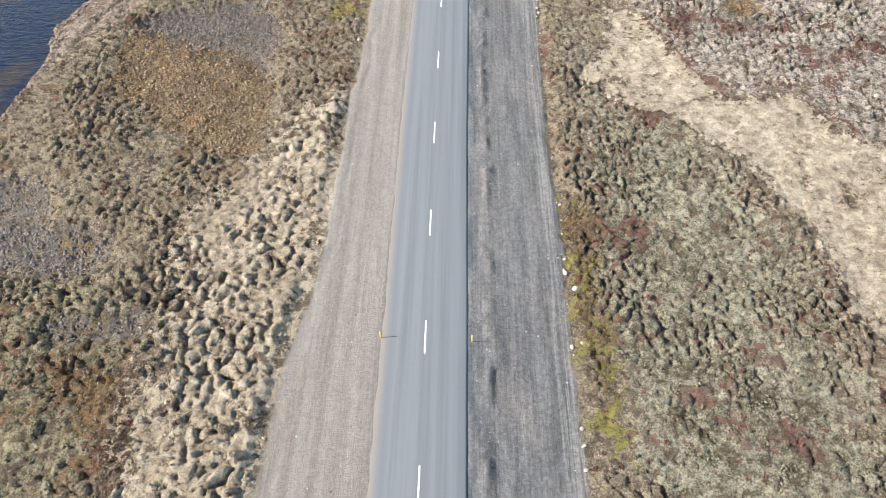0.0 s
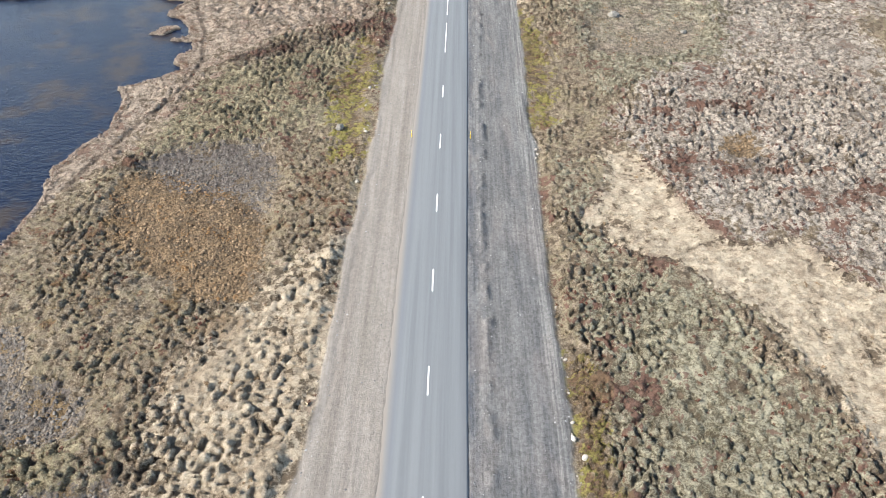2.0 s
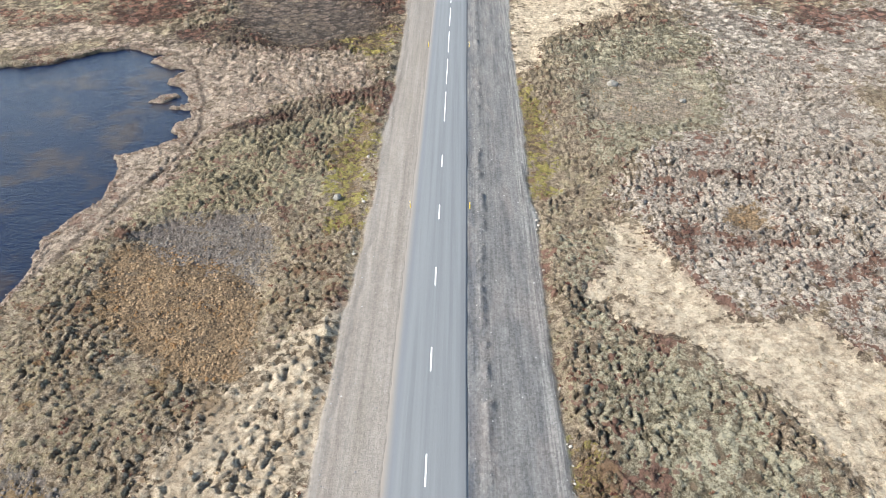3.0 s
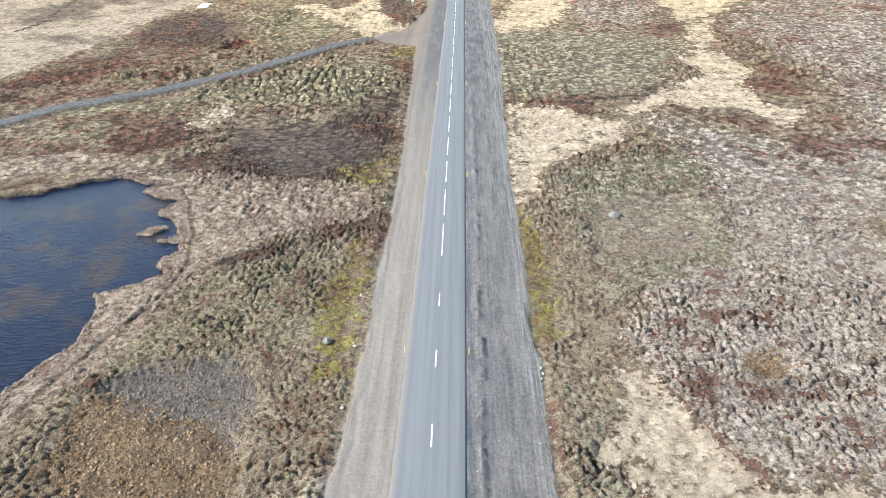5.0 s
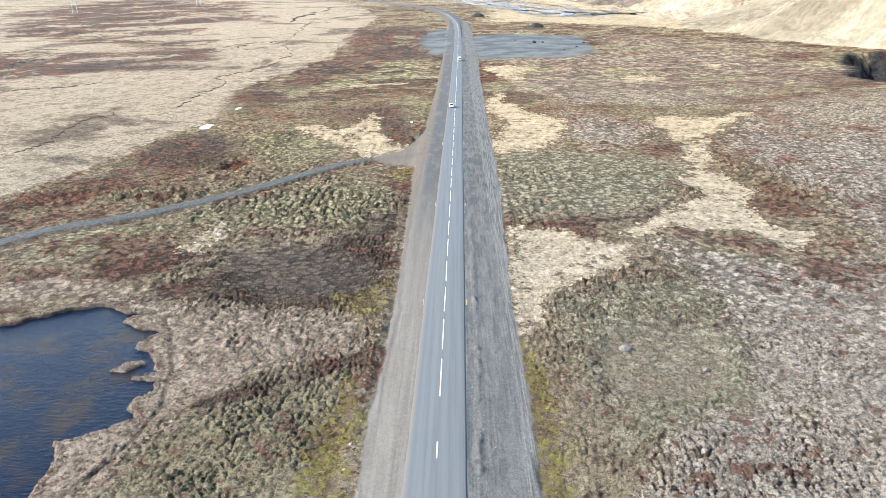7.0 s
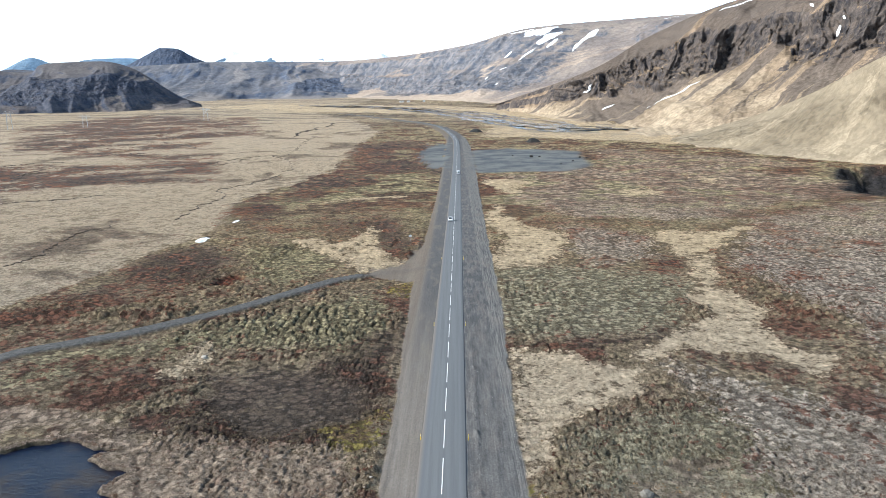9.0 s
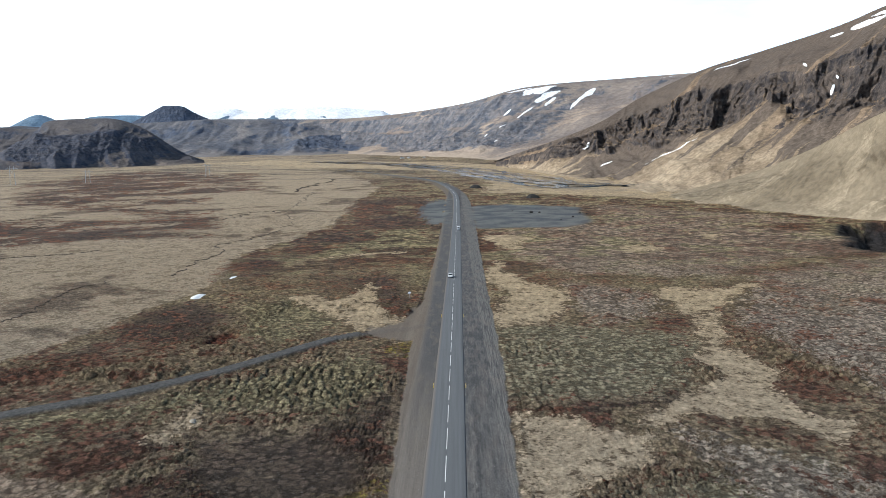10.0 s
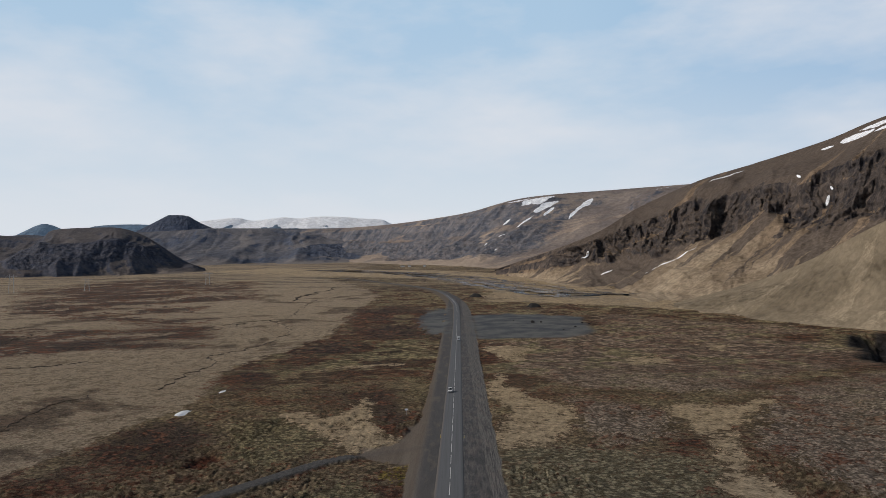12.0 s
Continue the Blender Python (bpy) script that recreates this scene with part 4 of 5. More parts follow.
wob = 0.02 * fbm(ry, ry * 0, 9, 3, 3)
place = np.stack([road_x(ry)[:, None] + nx[:, None] * (offs + wob[:, None] * (np.abs(offs) > 3.1)), ry[:, None] + ny[:, None] * offs, lift(ry)[:, None] + drop - 0.03], -1)
road = sheet("road", place, {}, ASPHALT)
road.data.attributes.new("across", "FLOAT", "POINT").data.foreach_set("value", np.tile(offs, len(ry)).astype(np.float32))
tagged(road, "straight two-lane grey asphalt road with worn wheel tracks", "road", kind="structure")


def box_bm(bm, x0, x1, y0, y1, z0, z1):
    m = pose((x0 + x1) / 2, (y0 + y1) / 2, (z0 + z1) / 2) @ Matrix.Diagonal((x1 - x0, y1 - y0, z1 - z0, 1))
    return bmesh.ops.create_cube(bm, size=1, matrix=m)["verts"]


def part(name, bm, material, parent=None, label="", soft=False):
    me = bpy.data.meshes.new(name)
    bm.to_mesh(me)
    bm.free()
    me.materials.append(material)
    if soft:
        me.polygons.foreach_set("use_smooth", np.ones(len(me.polygons), bool))
    ob = new(name, me)
    ob.parent = parent
    if label:
        ob["label"] = label
    return ob


def dash(y0, y1):
    """One painted centre-line dash with slightly worn ends."""
    bm = bmesh.new()
    steps = max(1, int((y1 - y0) / 5))
    rows = []
    for k in range(steps + 1):
        y = y0 + (y1 - y0) * k / steps
        c, z = float(road_x(y)), float(lift(y)) + 0.064
        w = 0.065
        rows.append([bm.verts.new((c + s * w, y, z + dz)) for s, dz in ((-1, -0.012), (-0.9, 0.003), (0.9, 0.003), (1, -0.012))])
    for a, b in zip(rows, rows[1:]):
        for k in range(3):
            bm.faces.new((a[k], a[k + 1], b[k + 1], b[k]))
    return part("dash", bm, PAINT, road)


for k in range(-6, 5):
    dash(34.7 + 12.3 * k, 37.8 + 12.3 * k)
at = 97.0
while at < 830:
    dash(at, at + 10.0)
    at += 13.2
dash(835, 1180)


# ---------------------------------------------------------------- mountains
def curve(points, n):
    """n points evenly along a smooth line through the given points."""
    p = np.array(points, float)
    q = np.concatenate([[2 * p[0] - p[1]], p, [2 * p[-1] - p[-2]]])
    out = []
    for t in np.linspace(0, len(p) - 1 - 1e-6, n):
        i, u = int(t), t - int(t)
        a, b, c, d = q[i], q[i + 1], q[i + 2], q[i + 3]
        out.append(0.5 * (2 * b + (c - a) * u + (2 * a - 5 * b + 4 * c - d) * u * u + (3 * b - a - 3 * c + d) * u ** 3))
    return np.array(out)


def ridged(x, y, size, octaves, k):
    total, amp = 0.0, 1.0
    for o in range(octaves):
        s = size / 2.0 ** o
        total = total + amp * (1 - np.abs(2 * value_noise(x / s, y / s, k + o) - 1)) ** 2
        amp *= 0.5
    return total / 1.9


def mountain(name, foot, crest, profile, material, label, nu=360, nv=150, gully=6.0, crag=0.0, crag_band=(0.45, 0.75), crag_span=(0, 1), grain=60.0, snow=(), ledge=0.0, slant_by=0.3, rolling=0.02, whole=0.0, seed=0, back=(60, 260, -160)):
    """A slope between a foot line and a crest line, with gullies, crags and a far side."""
    F, C = curve(foot, nu), curve(crest, nu)
    F[:, 2] = [ground_at(a, b) - 3.0 for a, b in F[:, :2]]
    v = np.linspace(0, 1, nv)
    g = np.interp(v, profile[0], profile[1])[:, None, None]
    p = np.interp(v, profile[0], profile[2])[:, None]
    pos = F[None] * (1 - g) + C[None] * g
    pos[..., 2] = F[None, :, 2] * (1 - p) + C[None, :, 2] * p
    way = F - C
    way[:, 2] = 0
    way /= np.linalg.norm(way, axis=1)[:, None]
    run = np.concatenate([[0], np.cumsum(np.linalg.norm(np.diff((F + C) / 2, axis=0), axis=1))])
    U, V = np.meshgrid(run, v)
    rise = np.linalg.norm(C - F, axis=1)[None]
    lean = U + 0.16 * V * rise + 0.30 * grain * fbm(U, V * rise, grain * 1.4, 3, seed + 7)
    mask = smooth(0.02, 0.25, V) * smooth(1.0, 0.85, V)
    ribs = ridged(lean, V * rise * 0.22, grain * 2.0, 5, seed) - 0.5
    push = gully * mask * (ribs + 0.30 * (ridged(lean + 0.1 * V * rise, V * rise * 0.07, grain * 0.55, 4, seed + 11) - 0.5))
    band = smooth(crag_band[0] - 0.05, crag_band[0] + 0.04, V + 0.11 * fbm(U, V * rise, 130, 4, seed + 3)) * smooth(crag_band[1] + 0.05, crag_band[1] - 0.03, V + 0.07 * fbm(U, V * rise, 150, 4, seed + 4))
    w = U / run[-1]
    band *= np.maximum(smooth(-0.30, 0.02, fbm(U + 0.2 * V * rise, V * rise * 0.8, 2.0 * grain, 4, seed + 60)), smooth(whole, whole + 0.08, w))
    band *= smooth(crag_span[0] - 0.06, crag_span[0] + 0.06, w) * smooth(crag_span[1] + 0.06, crag_span[1] - 0.06, w)
    push += crag * band * (0.75 * (ridged(lean, V * rise * 0.30, grain * 1.3, 4, seed + 20) - 0.45) + 0.55 * (ridged(lean, V * rise * 0.6, grain * 2.9, 3, seed + 30) - 0.5))
    flute = ridged(U + 0.10 * V * rise + 0.12 * grain * fbm(U, V * rise, grain * 0.6, 3, seed + 41), V * rise * 0.13, grain * 0.36, 4, seed + 40)
    push += 0.34 * crag * band * (flute - 0.5)
    chop = cells(lean, V * rise * 0.6, grain * 0.22, seed + 45)
    push += 0.12 * crag * band * (chop[1] - 0.5)
    bed = pos[..., 2] / 15.0 + 1.2 * fbm(U, V * rise, 110, 3, seed + 50)
    push += ledge * crag * band * (0.5 - (bed - np.floor(bed))) * smooth(-0.2, 0.3, fbm(U, V * rise, 120, 3, seed + 55))
    pos[..., 0] += push * way[None, :, 0]
    pos[..., 1] += push * way[None, :, 1]
    pos[..., 2] += 0.25 * push + rolling * rise * fbm(U, V * rise, grain * 3, 4, seed + 9) * mask + 2.0 * fbm(U, V * rise, 30, 3, seed + 13) * smooth(1, 0.6, V)
    dist = np.zeros(U.shape)
    for u0, v0, lu, lv, slant in snow:
        a, b = (w - u0 - slant * (V - v0)) / lu, (V - v0) / lv
        dist = np.maximum(dist, np.clip(1.5 - np.hypot(a, b), 0, 1))
    dist = np.clip(dist + 0.45 * fbm(lean, V * rise * 0.6, 45, 4, seed + 17) * (dist > 0), 0, 1)
    upper = np.clip(V + 0.10 * fbm(U, V * rise, 120, 4, seed + 21), 0, 1)
    relief = np.stack([dist, band, upper, 0.5 + 0.5 * fbm(U + slant_by * V * rise + 12 * fbm(U, V * rise, 70, 3, seed + 24), V * rise * 0.04, grain * 0.42, 5, seed + 25, 0.6)], -1)
    # the far side falls away behind the crest, and the near side runs on below the ground
    over = [(C - way * d + np.array((0, 0, dz))) for d, dz in ((back[0], -4), (back[1], -25), (back[1] * 2.2, back[2]))]
    under = [F + way * 25 + np.array((0, 0, -25.0))]
    pos = np.concatenate([np.array(under), pos, np.array(over)], 0)
    relief = np.concatenate([relief[:1], relief, np.repeat(relief[-1:], 3, 0)], 0)
    a, b = pos[1:, :-1] - pos[:-1, :-1], pos[:-1, 1:] - pos[:-1, :-1]
    if np.cross(b, a)[..., 2].mean() < 0:
        pos, relief = pos[:, ::-1], relief[:, ::-1]
    return tagged(sheet(name, pos, {"relief": relief}, material), label, "mountain", kind="structure")


RIGHT_FOOT = ((430, 300, -3), (400, 420, -2), (372, 520, 0), (335, 575, 2), (300, 640, 3), (272, 720, 4), (243, 830, 6), (228, 1130, 15), (190, 1600, 30), (110, 1990, 42))
RIGHT_CREST = ((980, 700, 330), (800, 900, 316), (740, 1020, 300), (678, 1150, 289), (656, 1290, 277), (612, 1480, 267), (560, 1660, 256), (440, 1720, 203), (300, 1640, 130), (110, 1990, 60))
mountain("mountain", RIGHT_FOOT, RIGHT_CREST, ((0, 0.18, 0.42, 0.56, 0.74, 1), (0, 0.22, 0.45, 0.555, 0.66, 1), (0, 0.06, 0.26, 0.42, 0.70, 1)), ROCK_NEAR,
         "basalt mountainside with dark crags, dry grass and snow patches", nu=740, nv=250, gully=24, crag=72, crag_band=(0.55, 0.76), crag_span=(0.10, 0.80), grain=88, ledge=0.08, slant_by=0.55, whole=0.42, seed=200,
         snow=((0.285, 0.93, 0.016, 0.022, 0.3), (0.262, 0.955, 0.02, 0.018, 0.4), (0.255, 0.90, 0.012, 0.012, 0.3), (0.32, 0.94, 0.007, 0.007, 0.3), (0.446, 0.90, 0.004, 0.06, -0.51), (0.349, 0.731, 0.0016, 0.007, 0.2), (0.3125, 0.675, 0.0014, 0.012, 0.1), (0.317, 0.631, 0.0018, 0.014, -0.1), (0.7175, 0.622, 0.003, 0.03, -0.2), (0.6516, 0.369, 0.003, 0.03, -0.3), (0.526, 0.41, 0.0035, 0.07, -0.66)))
mountain("grass_spur", ((470, 330, 0), (425, 420, 0), (385, 500, 0), (340, 570, 2), (298, 645, 3), (270, 730, 4), (240, 850, 8)),
         ((640, 470, 125), (470, 540, 112), (400, 600, 106), (377, 660, 92), (364, 760, 62), (339, 850, 37), (268, 920, 10)), ((0, 0.3, 0.7, 1), (0, 0.3, 0.68, 1), (0, 0.2, 0.66, 1)), ROCK_GRASS,
         "smooth tan grass spur below the crags", nu=260, nv=80, gully=16, grain=60, rolling=0.03, slant_by=0.8, seed=260, back=(40, 120, -60))
PLATEAU_FOOT = ((1300, 1700, 60), (461, 2000, 66), (173, 2300, 79), (-9, 2600, 98), (-246, 2900, 122), (-465, 3150, 150), (-700, 3420, 190), (-1000, 3600, 230))
PLATEAU_CREST = ((1416, 2600, 405), (1025, 2800, 395), (701, 3000, 395), (300, 3000, 365), (41, 3100, 311), (-278, 3400, 292), (-560, 3600, 288), (-950, 3695, 284))
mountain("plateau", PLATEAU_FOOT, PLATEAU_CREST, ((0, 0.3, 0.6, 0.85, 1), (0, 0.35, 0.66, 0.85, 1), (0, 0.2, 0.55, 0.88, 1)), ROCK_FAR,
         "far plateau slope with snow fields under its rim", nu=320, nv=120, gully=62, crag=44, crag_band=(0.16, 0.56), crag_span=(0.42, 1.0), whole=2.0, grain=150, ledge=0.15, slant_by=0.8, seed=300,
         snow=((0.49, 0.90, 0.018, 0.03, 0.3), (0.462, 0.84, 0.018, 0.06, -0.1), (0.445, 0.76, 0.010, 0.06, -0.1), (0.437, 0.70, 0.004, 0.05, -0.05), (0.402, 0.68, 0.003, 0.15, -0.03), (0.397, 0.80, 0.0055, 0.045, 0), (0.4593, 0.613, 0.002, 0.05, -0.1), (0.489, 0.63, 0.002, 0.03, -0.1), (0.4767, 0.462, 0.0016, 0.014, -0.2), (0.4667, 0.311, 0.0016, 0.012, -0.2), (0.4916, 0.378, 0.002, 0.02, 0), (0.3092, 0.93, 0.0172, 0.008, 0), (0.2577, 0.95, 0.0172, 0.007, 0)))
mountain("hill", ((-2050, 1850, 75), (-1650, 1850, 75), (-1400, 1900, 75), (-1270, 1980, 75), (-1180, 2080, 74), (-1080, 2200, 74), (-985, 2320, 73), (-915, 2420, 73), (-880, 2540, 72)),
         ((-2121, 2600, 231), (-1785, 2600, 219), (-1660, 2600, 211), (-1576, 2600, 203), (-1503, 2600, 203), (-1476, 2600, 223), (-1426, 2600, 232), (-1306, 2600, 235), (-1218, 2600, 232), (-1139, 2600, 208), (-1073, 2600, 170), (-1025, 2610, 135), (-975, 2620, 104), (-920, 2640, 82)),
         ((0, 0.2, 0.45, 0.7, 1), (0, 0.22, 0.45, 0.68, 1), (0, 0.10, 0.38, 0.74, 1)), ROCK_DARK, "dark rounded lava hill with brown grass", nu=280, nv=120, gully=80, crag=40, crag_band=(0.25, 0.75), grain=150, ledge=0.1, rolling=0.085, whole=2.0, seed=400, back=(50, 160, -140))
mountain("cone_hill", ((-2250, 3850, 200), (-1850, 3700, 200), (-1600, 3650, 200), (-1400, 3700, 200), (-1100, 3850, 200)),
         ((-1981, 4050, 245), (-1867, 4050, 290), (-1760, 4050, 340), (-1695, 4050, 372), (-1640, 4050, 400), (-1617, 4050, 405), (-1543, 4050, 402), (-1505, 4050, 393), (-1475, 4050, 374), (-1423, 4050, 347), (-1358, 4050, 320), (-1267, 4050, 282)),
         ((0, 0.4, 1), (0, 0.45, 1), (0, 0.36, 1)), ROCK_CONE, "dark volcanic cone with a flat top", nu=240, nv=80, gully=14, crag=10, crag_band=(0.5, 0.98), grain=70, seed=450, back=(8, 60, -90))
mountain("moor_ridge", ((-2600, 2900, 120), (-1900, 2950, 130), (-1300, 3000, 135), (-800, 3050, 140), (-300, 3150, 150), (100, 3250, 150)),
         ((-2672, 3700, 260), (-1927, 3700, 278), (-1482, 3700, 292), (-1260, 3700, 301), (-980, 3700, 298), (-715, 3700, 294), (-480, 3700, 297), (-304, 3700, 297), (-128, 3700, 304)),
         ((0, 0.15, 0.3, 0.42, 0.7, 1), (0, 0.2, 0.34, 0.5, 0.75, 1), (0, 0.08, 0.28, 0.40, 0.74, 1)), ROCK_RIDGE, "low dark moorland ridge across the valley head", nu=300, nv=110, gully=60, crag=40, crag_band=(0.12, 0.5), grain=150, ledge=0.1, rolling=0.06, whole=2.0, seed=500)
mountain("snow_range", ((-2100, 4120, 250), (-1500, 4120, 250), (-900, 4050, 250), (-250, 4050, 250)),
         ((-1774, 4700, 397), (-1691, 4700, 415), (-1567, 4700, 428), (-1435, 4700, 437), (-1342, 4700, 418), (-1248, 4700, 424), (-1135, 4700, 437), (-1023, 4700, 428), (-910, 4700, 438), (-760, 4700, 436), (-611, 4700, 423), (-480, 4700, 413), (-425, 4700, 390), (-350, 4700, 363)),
         ((0, 0.45, 0.6, 1), (0, 0.5, 0.62, 1), (0, 0.40, 0.60, 1)), ROCK_HAZED, "distant snow-covered range", nu=240, nv=70, gully=18, crag=14, crag_band=(0.3, 0.6), grain=110, seed=550, back=(20, 60, -120),
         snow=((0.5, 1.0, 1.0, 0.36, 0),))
mountain("hazed_hill", ((-3100, 4400, 250), (-2700, 4400, 250), (-2300, 4400, 250), (-1900, 4400, 250)),
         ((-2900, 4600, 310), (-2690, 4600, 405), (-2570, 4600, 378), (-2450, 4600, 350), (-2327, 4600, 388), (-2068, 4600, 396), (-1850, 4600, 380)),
         ((0, 1), (0, 1), (0, 1)), ROCK_HAZED, "distant hills with blue haze in their colour", nu=120, nv=40, gully=14, grain=120, seed=600, back=(20, 60, -120))


# ---------------------------------------------------------------- loose cover: tussocks and stones, too many to count
def scatter(name, spots, sizes, template, faces, material, label, category, squash=(0.7, 1.2), sink=0.04):
    """Many small clumps of one kind joined into one mesh, turned and scaled at random."""
    rng = np.random.default_rng(len(spots) + 7)
    n, t = len(spots), np.array(template, float)
    turn = rng.uniform(0, 2 * np.pi, n)
    c, s = np.cos(turn)[:, None], np.sin(turn)[:, None]
    high = rng.uniform(*squash, n)[:, None]
    jit = rng.normal(0, 0.10, (n, len(t), 3))
    p = t[None] + jit
    px, py, pz = p[..., 0], p[..., 1], p[..., 2] * high
    k = np.asarray(sizes)[:, None]
    base = np.array([ground_at(a, b) for a, b in spots])
    co = np.stack([(px * c - py * s) * k + spots[:, :1], (px * s + py * c) * k + spots[:, 1:2], pz * k + base[:, None] - sink], -1)
    f = np.array(faces, np.int32)
    idx = (f[None] + (np.arange(n) * len(t))[:, None, None]).reshape(-1, f.shape[1])
    me = bpy.data.meshes.new(name)
    me.vertices.add(n * len(t))
    me.vertices.foreach_set("co", co.reshape(-1).astype(np.float32))
    me.loops.add(idx.size)
    me.loops.foreach_set("vertex_index", idx.ravel().astype(np.int32))
    me.polygons.add(len(idx))
    me.polygons.foreach_set("loop_start", np.arange(len(idx), dtype=np.int32) * f.shape[1])
    me.update()
    me.validate()
    me.materials.append(material)
    return tagged(new(name, me), label, category, kind="stuff")


def tuft_shape(blades, droop):
    """A shaggy clump: bent blades leaning out of one crown."""
    pts, faces = [], []
    for b in range(blades):
        a = 2 * math.pi * (b + 0.3 * (b % 2)) / blades
        w, reach, top = 0.42, (0.55, 0.85, 0.70)[b % 3], (0.9, 0.65, 0.8)[b % 3]
        for r, h, half in ((0.05, 0.0, w), (0.45 * reach, top, w * 0.9), (reach, top * droop, w * 0.3)):
            for side in (-1, 1):
                pts.append((r * math.cos(a) - side * half * 0.5 * math.sin(a), r * math.sin(a) + side * half * 0.5 * math.cos(a), h))
        k = 6 * b
        faces += [(k, k + 1, k + 3, k + 2), (k + 2, k + 3, k + 5, k + 4)]
    return pts, faces


def tuft_material(name, dark, light, odd, share=0.8):
    m = Nodes(name, 0.95)
    m.out.inputs["Specular IOR Level"].default_value = 0.1
    r = m.island()
    color = m.mix(m.span(r, 0.0, 1.0), dark, light)
    color = m.mix(m.span(m.noise(0.4, 3), share - 0.26, share - 0.20), color, odd)
    return m.done(m.lightness(color, m.span(m.noise(5.0, 3), 0.3, 0.7, 0.82, 1.18)))


STRAW_TUFT = tuft_material("straw_blades", (0.20, 0.160, 0.112), (0.36, 0.30, 0.22), (0.22, 0.15, 0.09))
HEATH_TUFT = tuft_material("heath_blades", (0.090, 0.066, 0.042), (0.190, 0.148, 0.096), (0.110, 0.048, 0.034))
GREEN_TUFT = tuft_material("green_heath_blades", (0.110, 0.096, 0.062), (0.215, 0.190, 0.132), (0.12, 0.058, 0.040))
MAUVE_TUFT = tuft_material("grey_heath_blades", (0.110, 0.090, 0.076), (0.250, 0.216, 0.184), (0.10, 0.050, 0.040))
SEDGE_TUFT = tuft_material("sedge_blades", (0.165, 0.122, 0.094), (0.345, 0.270, 0.216), (0.16, 0.10, 0.07))

rng = np.random.default_rng(5)
deep = 135 * 1.9 ** rng.uniform(0, 1, 12000)
spots = np.concatenate([np.stack([rng.uniform(-48, 52, 15000), rng.uniform(8, 140, 15000)], 1), np.stack([rng.uniform(-0.95, 0.80, 12000) * deep * np.clip(1.0 - 0.0003 * deep, 0.6, 1), deep], 1)])
zs = zones(spots[:, 0], spots[:, 1])
open_ground = (zs["verge"] < 0.15) & (zs["track"] < 0.2) & (zs["pond"] < -0.4) & (np.maximum(zs["gravel_brown"], zs["gravel_grey"]) < 0.25 + 0.5 * rng.uniform(0, 1, len(spots)) ** 3) & (zs["plain"] < 0.3 + 0.4 * (rng.uniform(0, 1, len(spots)) < 0.2)) & (zs["yard"] < 0.3) & (zs["gully"] < -4) & ((zs["straw"] < 0.5) | (rng.uniform(0, 1, len(spots)) < 0.45))
spots = spots[open_ground]
zs = {k: v[open_ground] for k, v in zs.items()}
mood = rng.uniform(0.25, 0.75, len(spots))
kind = np.full(len(spots), 1)
for k, key in ((2, "green"), (3, "mauve"), (1, "brown"), (4, "sedge"), (0, "straw")):
    kind[zs[key] > mood] = k
bank = np.stack([rng.uniform(-75, -36, 60000), rng.uniform(40, 133, 60000)], 1)
shore = zones(bank[:, 0], bank[:, 1])["pond"]
bank = bank[(shore < -0.05) & (shore > -0.9) & (rng.uniform(0, 1, len(bank)) < 0.8)]
spots, kind = np.concatenate([spots, bank]), np.concatenate([kind, np.full(len(bank), 4)])
size = rng.uniform(0.16, 0.38, len(spots)) * np.clip(spots[:, 1] / 105, 1, 5)
NEAR_TUFT, FAR_TUFT = tuft_shape(5, 0.45), tuft_shape(3, 0.3)
for k, name, mat, label, cat in ((0, "straw_tussocks", STRAW_TUFT, "pale dry straw grass tussocks on the moor", "grass"), (1, "heath_tussocks", HEATH_TUFT, "brown and olive heath tussocks on the moor", "heath"),
                                 (2, "green_tussocks", GREEN_TUFT, "grey-green heath tussocks on the moor", "heath"), (3, "grey_tussocks", MAUVE_TUFT, "mauve-grey heather tussocks on the moor", "heather"),
                                 (4, "sedge_tussocks", SEDGE_TUFT, "pinkish dry sedge tussocks around the pond", "sedge")):
    for shape, band in ((NEAR_TUFT, spots[:, 1] < 137), (FAR_TUFT, spots[:, 1] >= 137)):
        pick = (kind == k) & band
        if pick.any():
            scatter(name, spots[pick], size[pick], *shape, mat, label, cat, (0.40, 0.85) if shape is NEAR_TUFT else (0.22, 0.5))

# stones of the gravel flats and verges
rng = np.random.default_rng(9)
ROCK_POINTS = [(0.9, 0, 0.1), (0.3, 0.8, 0.05), (-0.7, 0.6, 0.15), (-0.8, -0.5, 0.0), (0.2, -0.9, 0.1), (0.35, 0.3, 0.65), (-0.4, 0.15, 0.7), (0.0, -0.45, 0.6)]
ROCK_FACES = [(0, 1, 5), (1, 2, 6), (1, 6, 5), (2, 3, 6), (3, 4, 7), (3, 7, 6), (4, 0, 7), (0, 5, 7), (5, 6, 7)]
spots = np.concatenate([np.stack([rng.uniform(-48, 44, 60000), rng.uniform(8, 160, 60000)], 1), np.stack([rng.uniform(-50, -16, 26000), rng.uniform(22, 74, 26000)], 1)])
zs = zones(spots[:, 0], spots[:, 1])
luck = rng.uniform(0, 1, len(spots))
flats = (np.maximum(zs["gravel_brown"], zs["gravel_grey"]) > 0.45) & (zs["pond"] < -1) & (luck < 0.75)
off = np.abs(spots[:, 0] - road_x(spots[:, 1]))
rim = (zs["verge_in"] > -0.3) & (zs["verge_in"] < 1.5) & (luck < 0.45 - 0.22 * zs["verge_in"])
ridge = (zs["verge"] > 0.5) & (spots[:, 0] > 4.3) & (spots[:, 0] < 5.9) & (luck < 0.35)
loose = (zs["verge"] > 0.5) & (off > 3.8) & (luck < 0.06)
